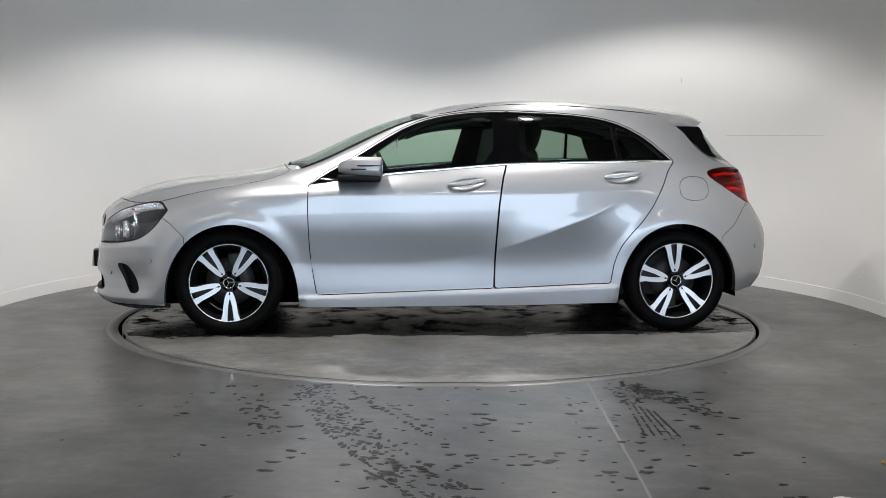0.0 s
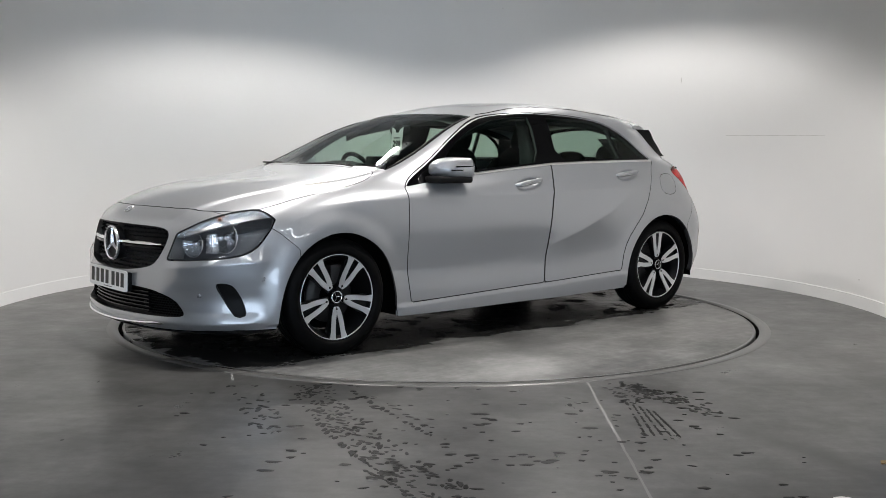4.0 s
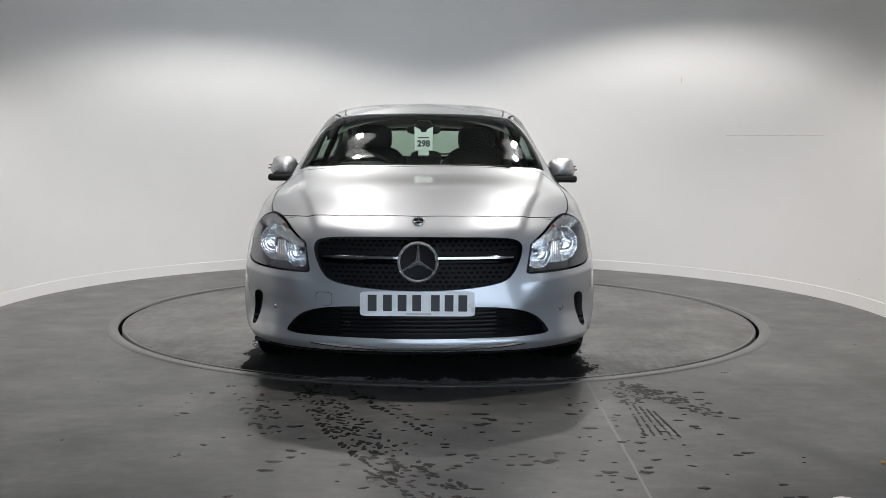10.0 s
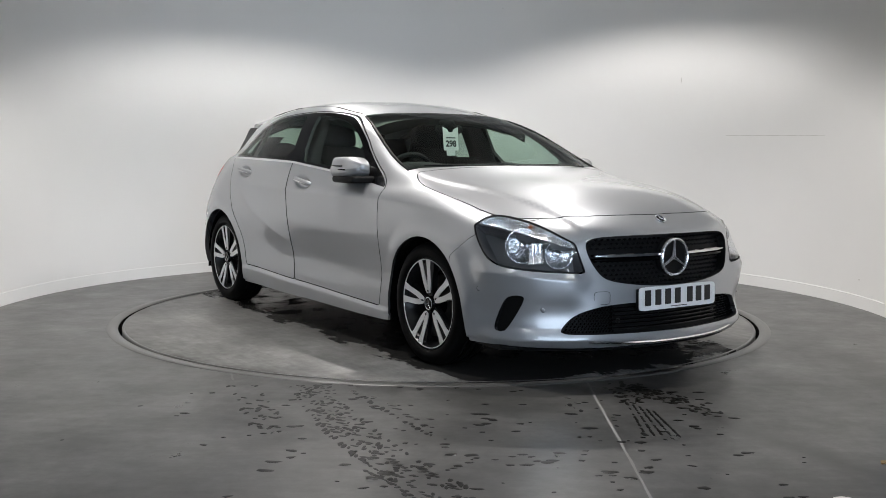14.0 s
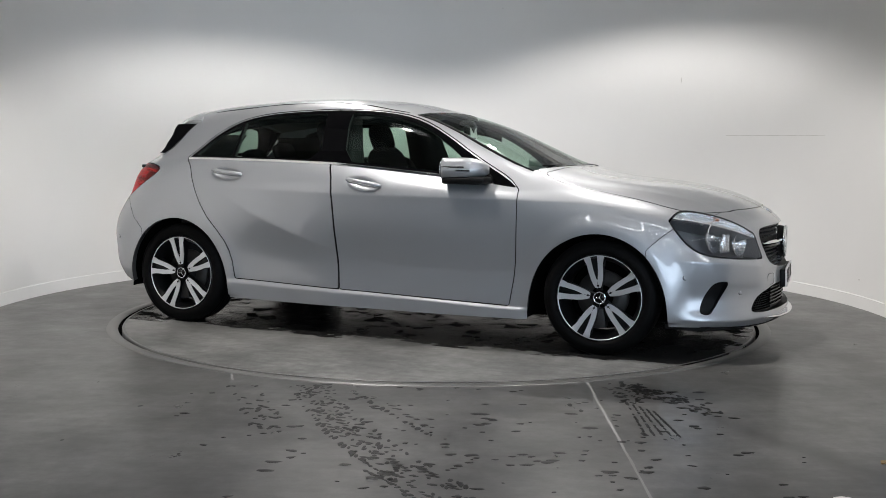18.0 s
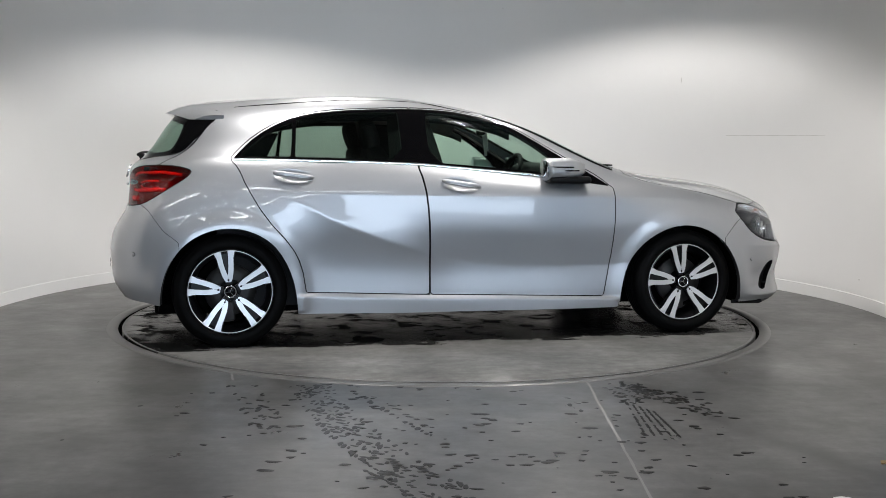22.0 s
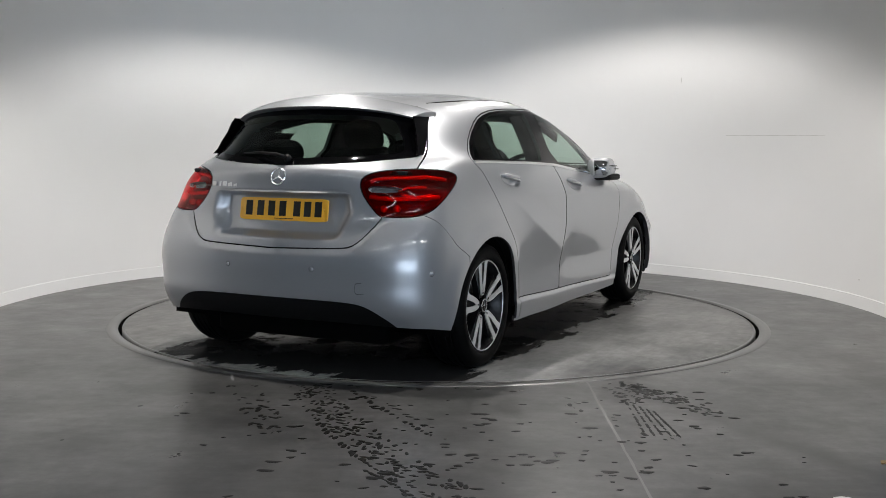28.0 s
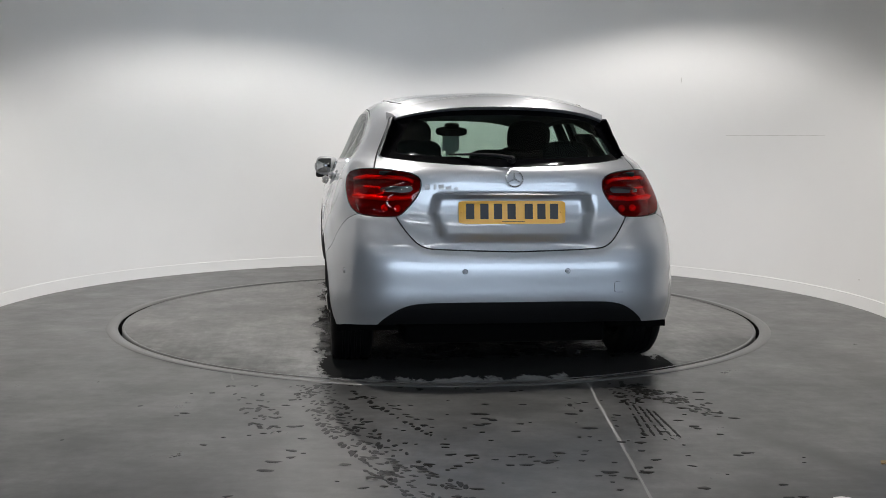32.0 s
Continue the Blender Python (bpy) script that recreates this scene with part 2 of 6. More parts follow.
def build_room():
    bm = bmesh.new()
    radii = [TABLE_R + 0.022, 2.6, 3.3, 5, 9, 18]
    lathe(bm, [(r, 0.0) for r in radii[::-1]], 160)
    tagged(part("floor", bm, CONCRETE), "polished grey concrete floor with wet tyre marks", "floor", kind="structure")
    # steel edge ring set in the floor round the table
    bm = bmesh.new()
    lathe(bm, [(TABLE_R + 0.090, 0.0005), (TABLE_R + 0.087, 0.003), (TABLE_R + 0.024, 0.003), (TABLE_R + 0.022, -0.005)], 160)
    tagged(part("trim", bm, METAL_RIM), "thin grey rim set in the floor round the turntable", "trim", kind="structure")
    # pit under the table edge
    bm = bmesh.new()
    lathe(bm, [(TABLE_R + 0.0225, -0.004), (TABLE_R + 0.0225, -0.058), (TABLE_R - 0.06, -0.058)], 160)
    tagged(part("pit", bm, DARK), "dark gap under the turntable edge", "pit", kind="structure")
    a0 = -44
    arc = (a0, 180 - a0)
    m = Matrix.Translation(DRUM_C)
    bm = bmesh.new()
    lathe(bm, [(DRUM_R, 0.09), (DRUM_R, DRUM_H)], 160, m, arc)
    lathe(bm, [(DRUM_R + 0.12, DRUM_H), (DRUM_R + 0.12, 0.0)], 100, m, arc)
    tagged(part("wall_round", bm, WALL), "curved white plastered studio wall", "wall", kind="structure")
    bm = bmesh.new()
    lathe(bm, [(DRUM_R, 0.0), (DRUM_R - 0.004, 0.0), (DRUM_R - 0.004, 0.088), (DRUM_R, 0.091)][1:], 160, m, arc)
    tagged(part("baseboard", bm, WALL, angle=30), "low white painted skirting along the curved wall", "baseboard", kind="structure")
    # ceiling
    bm = bmesh.new()
    lathe(bm, [(0.01, DRUM_H), (DRUM_R + 0.1, DRUM_H)], 96, m)
    tagged(part("ceiling", bm, CEIL), "plain light grey ceiling of the round studio", "ceiling", kind="structure")
    # jambs of the wide opening
    for sgn in (-1, 1):
        a = radians(a0) if sgn > 0 else radians(180 - a0)
        c = DRUM_C + Vector((math.cos(a), math.sin(a), 0)) * (DRUM_R + 0.06)
        bm = bmesh.new()
        box(bm, (0.14, 0.03, DRUM_H), Matrix.Translation(c + Vector((0, 0, DRUM_H / 2))) @ Matrix.Rotation(a, 4, "Z"), 0.004)
        tagged(part("wall_jamb", bm, WALL), "white end of the curved wall at the opening", "wall", kind="structure")
    # band of wall over the opening
    bm = bmesh.new()
    lathe(bm, [(DRUM_R, 2.45), (DRUM_R, DRUM_H), (DRUM_R + 0.12, DRUM_H), (DRUM_R + 0.12, 2.45), (DRUM_R, 2.45)], 60, m, (180 - a0, 360 + a0))
    tagged(part("wall_lintel", bm, WALL), "white curved wall over the drive-in opening", "wall", kind="structure")
    # hall outside the opening
    for x, y, sx, sy in ((-7.1, -4.0, 0.2, 14.8), (7.1, -4.0, 0.2, 14.8), (0, 3.5, 14, 0.2)):
        bm = bmesh.new()
        box(bm, (sx, sy, 4.6), Matrix.Translation((x, y, 2.3)))
        tagged(part("wall_hall", bm, HALL), "grey hall wall beyond the opening", "wall", kind="structure")
    bm = bmesh.new()
    box(bm, (14.4, 0.2, 2.1), Matrix.Translation((0, -11.5, 3.55)))
    tagged(part("wall_shutter", bm, HALL), "grey wall over the open shutter door", "wall", kind="structure")
    bm = bmesh.new()
    box(bm, (5.4, 0.2, 2.5), Matrix.Translation((-4.5, -11.5, 1.25)))
    tagged(part("wall_pier", bm, HALL), "grey wall beside the open shutter door", "wall", kind="structure")
    bm = bmesh.new()
    box(bm, (14.4, 15.4, 0.2), Matrix.Translation((0, -4.0, 4.7)))
    tagged(part("ceiling_hall", bm, HALL), "plain grey hall ceiling", "ceiling", kind="structure")
    bm = bmesh.new()
    box(bm, (15, 0.05, 4.0), Matrix.Translation((0, -12.4, 1.6)))
    tagged(part("backdrop", bm, DAYLIGHT), "pale blue daylight outside the open shutter doors", "backdrop", kind="structure")


def build_lamps():
    first = None
    for lx, ly, _ in LAMPS:
        if first is None:
            first = empty("ceiling_lamp", "round white saucer ceiling lamp with a bright bulb", "ceiling lamp", "lamps over the turntable")
            bm = bmesh.new()
            lathe(bm, [(0.02, 0.10), (0.05, 0.09), (0.065, 0.07), (0.20, 0.065), (0.21, 0.055), (0.20, 0.048), (0.0001, 0.046)], 48)
            part("saucer", bm, LAMP_WHITE, first)
            bm = bmesh.new()
            lathe(bm, [(0.195, 0.044), (0.12, 0.040), (0.04, 0.042)], 48)
            part("diffuser_ring", bm, LAMP_RING, first, "glowing opal ring")
            bm = bmesh.new()
            bmesh.ops.create_uvsphere(bm, u_segments=20, v_segments=12, radius=0.05, matrix=Matrix.Translation((0, 0, 0.0)))
            part("bulb", bm, LAMP_GLOW, first, "bright round bulb")
            bm = bmesh.new()
            lathe(bm, [(0.0001, 0.11), (0.03, 0.11), (0.03, 0.09)], 16)
            part("mount", bm, LAMP_WHITE, first)
            first.matrix_basis = pose(lx, ly, DRUM_H - 0.105)
        else:
            copy_thing(first, pose(lx, ly, DRUM_H - 0.105))
    first = None
    for x, y, z in TUBES:
        if first is None:
            first = empty("tube_lamp", "long white fluorescent tube lamp under the hall ceiling", "tube lamp", "tube lamps in the hall")
            bm = bmesh.new()
            box(bm, (2.06, 0.20, 0.06), Matrix.Translation((0, 0, 0.05)), 0.01)
            part("housing", bm, LAMP_WHITE, first)
            bm = bmesh.new()
            for dy in (-.05, .05):
                tube(bm, [(-1.0, dy, 0), (1.0, dy, 0)], 0.02, 12)
            part("tube", bm, LAMP_TUBE, first, "pair of glowing white tubes")
            for sx in (-0.8, 0.8):
                bm = bmesh.new()
                tube(bm, [(sx, 0, 0.07), (sx, 0, 4.6 - z)], 0.006, 6)
                part("hanger", bm, LAMP_WHITE, first)
            first.matrix_basis = pose(x, y, z)
        else:
            copy_thing(first, pose(x, y, z))


def build_turntable():
    table = empty("turntable", "round concrete turntable disc with a dark rim, darkened by water and painted shade under the car", "turntable")
    bm = bmesh.new()
    lathe(bm, [(TABLE_R, -0.05), (TABLE_R, -0.004), (TABLE_R - 0.004, 0.0), (1.2, 0.0), (0.5, 0.0), (0.0001, 0.0)], 160)
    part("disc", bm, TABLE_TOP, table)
    bm = bmesh.new()
    lathe(bm, [(TABLE_R - 0.003, 0.0005), (TABLE_R - 0.005, 0.002), (TABLE_R - 0.014, 0.002), (TABLE_R - 0.016, 0.0005)], 160)
    part("rim", bm, METAL_RIM, table, "thin dark steel rim")
    return table


build_room()
build_lamps()
TURNTABLE = build_turntable()

# ---------------------------------------------------------------- the car: one smooth skin, cut into its panels
# Feature lines of one half, front centre -> round the side -> rear centre; x forward, y outward, z up.
def line(*flat):
    return np.array(flat, float).reshape(-1, 3)


FEATURES = [
    # lower edge of bumpers and sills
    line(2.235, 0, .178, 2.20, .33, .178, 2.10, .60, .182, 1.93, .775, .185, 1.72, .855, .182, 1.35, .862, .172, .85, .855, .165, .30, .85, .163,
         -.25, .85, .168, -.80, .855, .178, -1.35, .86, .205, -1.72, .835, .245, -1.905, .72, .265, -1.975, .40, .275, -1.99, 0, .275),
    line(2.255, 0, .26, 2.215, .33, .26, 2.12, .61, .26, 1.95, .79, .26, 1.73, .868, .26, 1.35, .878, .25, .85, .866, .232, .30, .862, .243,
         -.25, .862, .255, -.80, .866, .275, -1.35, .875, .29, -1.745, .848, .32, -1.945, .73, .335, -2.018, .41, .345, -2.036, 0, .35),
    line(2.25, 0, .45, 2.215, .33, .45, 2.11, .62, .45, 1.94, .80, .45, 1.73, .874, .45, 1.35, .88, .45, .85, .862, .43, .30, .856, .43,
         -.25, .858, .44, -.80, .868, .45, -1.35, .882, .46, -1.76, .852, .47, -1.96, .738, .475, -2.036, .42, .48, -2.054, 0, .48),
    line(2.235, 0, .60, 2.195, .33, .60, 2.07, .62, .61, 1.91, .785, .62, 1.71, .858, .63, 1.35, .884, .65, .85, .876, .64, .30, .880, .64,
         -.25, .882, .645, -.80, .886, .65, -1.35, .888, .66, -1.745, .848, .645, -1.94, .735, .64, -2.015, .42, .63, -2.033, 0, .63),
    # shoulder
    line(2.215, 0, .695, 2.17, .33, .70, 2.03, .60, .71, 1.86, .755, .725, 1.66, .825, .75, 1.35, .862, .785, .85, .868, .795, .30, .874, .805,
         -.25, .876, .82, -.80, .872, .835, -1.33, .856, .845, -1.67, .814, .84, -1.855, .72, .80, -1.948, .42, .775, -1.972, 0, .775),
    line(2.135, 0, .765, 2.09, .33, .768, 1.95, .57, .775, 1.78, .715, .79, 1.60, .785, .815, 1.30, .822, .855, .87, .843, .865, .30, .853, .895,
         -.25, .852, .93, -.80, .843, .947, -1.30, .82, .955, -1.60, .782, .952, -1.81, .69, .93, -1.93, .41, .92, -1.955, 0, .92),
    # bonnet / belt / tail
    line(1.80, 0, .89, 1.77, .30, .888, 1.67, .50, .882, 1.55, .63, .88, 1.42, .712, .878, 1.18, .762, .905, .87, .803, .905, .30, .812, .958,
         -.25, .81, 1.01, -.80, .803, 1.027, -1.30, .772, 1.035, -1.565, .725, 1.032, -1.745, .63, 1.01, -1.885, .38, .998, -1.91, 0, .995),
    # windscreen foot / glass foot
    line(1.06, 0, 1.0, 1.05, .22, 1.0, 1.03, .40, .998, 1.0, .55, .992, .97, .64, .988, .93, .70, .985, .82, .757, .972, .30, .789, 1.0,
         -.25, .788, 1.045, -.80, .78, 1.062, -1.28, .742, 1.068, -1.52, .69, 1.066, -1.68, .60, 1.055, -1.835, .36, 1.038, -1.865, 0, 1.03),
    line(.64, 0, 1.185, .635, .20, 1.183, .62, .37, 1.18, .60, .50, 1.175, .575, .58, 1.17, .545, .63, 1.165, .45, .672, 1.165, .12, .712, 1.17,
         -.27, .72, 1.19, -.75, .712, 1.19, -1.18, .675, 1.185, -1.41, .625, 1.182, -1.57, .545, 1.175, -1.72, .33, 1.172, -1.75, 0, 1.17),
    # windscreen head / roof rail / roof tail
    line(.23, 0, 1.335, .225, .18, 1.333, .21, .33, 1.328, .19, .43, 1.322, .165, .50, 1.315, .13, .545, 1.31, .06, .58, 1.313, -.12, .605, 1.338,
         -.35, .615, 1.352, -.75, .608, 1.35, -1.08, .58, 1.332, -1.32, .545, 1.312, -1.49, .48, 1.302, -1.62, .30, 1.305, -1.65, 0, 1.31),
    line(.10, 0, 1.372, .09, .13, 1.37, .08, .24, 1.366, .06, .32, 1.361, .03, .38, 1.357, .0, .42, 1.356, -.06, .45, 1.362, -.20, .47, 1.386,
         -.40, .475, 1.401, -.75, .475, 1.402, -1.05, .455, 1.388, -1.28, .42, 1.373, -1.43, .36, 1.364, -1.53, .22, 1.366, -1.56, 0, 1.37),
    line(-.04, 0, 1.40, -.05, .07, 1.40, -.06, .13, 1.399, -.08, .17, 1.397, -.11, .20, 1.397, -.14, .22, 1.398, -.18, .23, 1.402, -.29, .24, 1.415,
         -.46, .24, 1.426, -.75, .24, 1.429, -1.0, .23, 1.42, -1.18, .21, 1.41, -1.31, .18, 1.40, -1.40, .11, 1.399, -1.42, 0, 1.40),
    line(-.15, 0, 1.414, -.17, 0, 1.416, -.20, 0, 1.419, -.23, 0, 1.421, -.27, 0, 1.424, -.30, 0, 1.426, -.34, 0, 1.428, -.42, 0, 1.432,
         -.54, 0, 1.436, -.75, 0, 1.438, -.94, 0, 1.434, -1.07, 0, 1.428, -1.16, 0, 1.423, -1.24, 0, 1.417, -1.27, 0, 1.414),
]
# the tail a little shorter, the front wings a little slimmer, the roof's tail lower
for row in FEATURES[:6]:
    row[12:, 0] += 0.026
    row[11, 0] += 0.014
    row[10:12, 1] -= 0.006
    row[3:6, 1] -= 0.010
for row in FEATURES[-4:]:
    row[9:, 2] -= 0.005
    row[10:, 2] -= 0.005
MIRROR = np.array([1, -1, 1.0])


def natural_spline(knots, rows, at):
    """C2 natural cubic through rows at knots, evaluated at the values in at."""
    n = len(knots)
    h = np.diff(knots)
    A, R = np.zeros((n, n)), np.zeros((n,) + rows.shape[1:])
    A[0, 0] = A[-1, -1] = 1
    for i in range(1, n - 1):
        A[i, i - 1], A[i, i], A[i, i + 1] = h[i - 1], 2 * (h[i - 1] + h[i]), h[i]
        R[i] = 6 * ((rows[i + 1] - rows[i]) / h[i] - (rows[i] - rows[i - 1]) / h[i - 1])
    M = np.linalg.solve(A, R.reshape(n, -1)).reshape(R.shape)
    k = np.clip(np.searchsorted(knots, at) - 1, 0, n - 2)
    shape = (-1,) + (1,) * (rows.ndim - 1)
    a, c, hh = (knots[k + 1] - at).reshape(shape), (at - knots[k]).reshape(shape), h[k].reshape(shape)
    return M[k] * a**3 / (6 * hh) + M[k + 1] * c**3 / (6 * hh) + (rows[k] / hh - M[k] * hh / 6) * a + (rows[k + 1] / hh - M[k + 1] * hh / 6) * c


def smoothstep(a, b, x):
    u = np.clip((x - a) / (b - a), 0, 1)
    return u * u * (3 - 2 * u)


WHEELS = ((1.35, 0.312), (-1.35, 0.312))


HANDLES = ((-0.05, 0.898, 0.15), (-1.0, 0.945, 0.118))


def dropping_line(x):
    return np.interp(x, [-1.2, -.97, -.80, -.52, -.22, .05, .30, .70, .95], [.90, .80, .712, .602, .50, .445, .424, .424, .43])


def skin():
    F = np.stack(FEATURES)
    chord = np.linalg.norm(np.diff(F, axis=1), axis=2)[:9].mean(0)
    ks = np.concatenate([[0], np.cumsum(chord)])
    ext = np.concatenate([(F[:, 1:4] * MIRROR)[:, ::-1], F, (F[:, -4:-1] * MIRROR)[:, ::-1]], axis=1)
    kext = np.concatenate([-ks[1:4][::-1], ks, 2 * ks[-1] - ks[-4:-1][::-1]])
    s_at = np.concatenate([np.linspace(ks[i], ks[i + 1], max(4, round((ks[i + 1] - ks[i]) / 0.021)), endpoint=False) for i in range(len(ks) - 1)] + [[ks[-1]]])
    G = natural_spline(kext, ext.transpose(1, 0, 2), s_at).transpose(1, 0, 2)
    G[:, 0, 1] = G[:, -1, 1] = 0
    chord = np.linalg.norm(np.diff(F, axis=0), axis=2)
    counts = [max(5, round(float(np.clip(c, 0.05, 1)) / 0.0080)) for c in chord[:, 5:11].mean(1)]
    ext = np.concatenate([G, G[-3:-1][::-1] * MIRROR])
    columns = []
    for j in range(ext.shape[1]):
        steps = np.maximum(np.linalg.norm(np.diff(G[:, j], axis=0), axis=1), 0.03)
        kv = np.concatenate([[0], np.cumsum(steps)])
        kx = np.concatenate([kv, 2 * kv[-1] - kv[-3:-1][::-1]])
        v_at = np.concatenate([np.linspace(kv[i], kv[i + 1], counts[i], endpoint=False) for i in range(len(kv) - 1)] + [[kv[-1]]])
        columns.append(natural_spline(kx, ext[:, j:j + 1], v_at))
    P = np.concatenate(columns, axis=1)
    P[-1, :, 1] = 0
    return P


def grid_normals(P):
    du, dv = np.gradient(P, axis=1), np.gradient(P, axis=0)
    n = np.cross(du, dv)
    n[:, 0, 1] = n[:, -1, 1] = 0
    length = np.linalg.norm(n, axis=2, keepdims=True)
    n = np.where(length > 1e-9, n / np.maximum(length, 1e-9), np.array([0, 0, 1.0]))
    flip = (n[..., 1:2] * P[..., 1:2] + n[..., 2:3] * (P[..., 2:3] - 0.5) + n[..., 0:1] * P[..., 0:1] * 0.2).sum() < 0
    return -n if flip else n


def shaped_skin():
    """The skin with its pressed lines, arch lips and tailgate recess."""
    P = skin()
    N = grid_normals(P)
    x, y, z = P[..., 0], P[..., 1], P[..., 2]
    side = smoothstep(0.3, 0.7, N[..., 1])
    # two pressed lines: the level shoulder, and the one that drops from the rear handle to the front sill
    below = dropping_line(x) - z
    shoulder = np.interp(x, [-1.2, -.9, -.3, 0, .85, 1.2, 1.6], [.872, .860, .842, .836, .829, .820, .79])
    rise = z - shoulder
    frontal = smoothstep(-.46, -.02, x)
    fade = smoothstep(-1.16, -.74, x) * (1 - smoothstep(.50, .86, x)) * (1 - frontal)
    crest = np.where(below < 0, 0.0105 * np.clip(1 + below / 0.16, 0, 1) ** 1.45, 0.0105 - 0.044 * (1 - np.exp(-np.maximum(below, 0) * 4.6)))
    press = fade * side * crest
    keep = smoothstep(-1.25, -.75, x) * (1 - smoothstep(1.15, 1.55, x)) * smoothstep(0.15, 0.5, N[..., 1])
    span = np.maximum(shoulder - dropping_line(x), 0.05)
    scoop = 0.009 - 0.0105 * (1 - np.exp(np.minimum(rise, 0) / 0.06)) - 0.068 * span * np.clip(-rise / span, 0, 1) ** 2.5 - 0.075 * np.clip(below, 0, 0.20)
    soft = np.clip(1 + rise / 0.13, 0, 1) ** 1.5 * 0.009
    press += keep * np.where(rise > 0, 0.009 * np.clip(1 - rise / 0.10, 0, 1) ** 1.4, frontal * scoop + (1 - frontal) * soft)
    press = np.where(z < 0.44, press * smoothstep(-0.35, 0.44, z), press)
    # front bumper: crest under the headlights, hollow round the vents, lip at the foot
    nose = smoothstep(1.72, 1.86, x) * smoothstep(.46, .60, np.abs(y))
    brow = np.interp(np.abs(y), [.45, .65, .85], [.485, .50, .53])
    press += nose * (0.024 * np.clip(1 - np.abs(z - brow) / 0.12, 0, 1) ** 1.3 - 0.020 * np.exp(-((z - .335) / .07) ** 2))
    press += 0.021 * smoothstep(1.72, 1.90, x) * np.clip(1 - np.abs(z - .222) / 0.05, 0, 1)
    # sill stands proud under the doors
    foot = np.interp(x, [-.94, -.22, .84], [.300, .270, .236])
    press += 0.016 * smoothstep(0.0, 0.022, foot - z) * smoothstep(-1.0, -.96, x) * smoothstep(.95, .91, x) * side
    for wx, wz in WHEELS:
        r = np.hypot(x - wx, z - wz)
        press += 0.014 * smoothstep(0.47, 0.37, r) * smoothstep(0.2, 0.6, N[..., 1]) * (z > 0.2)
    # bonnet: raised middle between two ridges
    ridge = np.interp(x, [1.0, 1.6, 2.1, 2.25], [.69, .605, .485, .42])
    press += 0.008 * smoothstep(-0.008, 0.018, ridge - np.abs(y)) * smoothstep(0.5, 0.75, N[..., 2]) * (x > 0.95) * smoothstep(2.2, 2.05, x)
    # tailgate: hollow round the number plate
    back = smoothstep(0.3, 0.8, -N[..., 0])
    half = np.interp(z, [.67, .80, .89], [.36, .405, .385])
    hollow = smoothstep(0.0, 0.05, half - np.abs(y)) * smoothstep(.665, .70, z) * (1 - smoothstep(.868, .892, z))
    into = 0.050 * hollow * back * (x < -1.6)
    # bumper stands behind the tailgate as a shelf
    seam = np.interp(np.abs(y), [0, .38, .44, .49, .56, .62], [.622, .632, .641, .68, .77, .80])
    press += 0.008 * smoothstep(-0.004, 0.040, seam - z) * smoothstep(.44, .56, z) * back * (x < -1.6)
    for hx, hz, slope in HANDLES:
        u = (x - hx) / 0.116
        w = (z - hz + slope * (x - hx)) / 0.040
        press -= 0.027 * (1 - smoothstep(0.45, 1.03, np.sqrt(u * u + w * w))) * side
    P = P + N * press[..., None]
    P[..., 0] += into
    N = grid_normals(P)
    return P, N


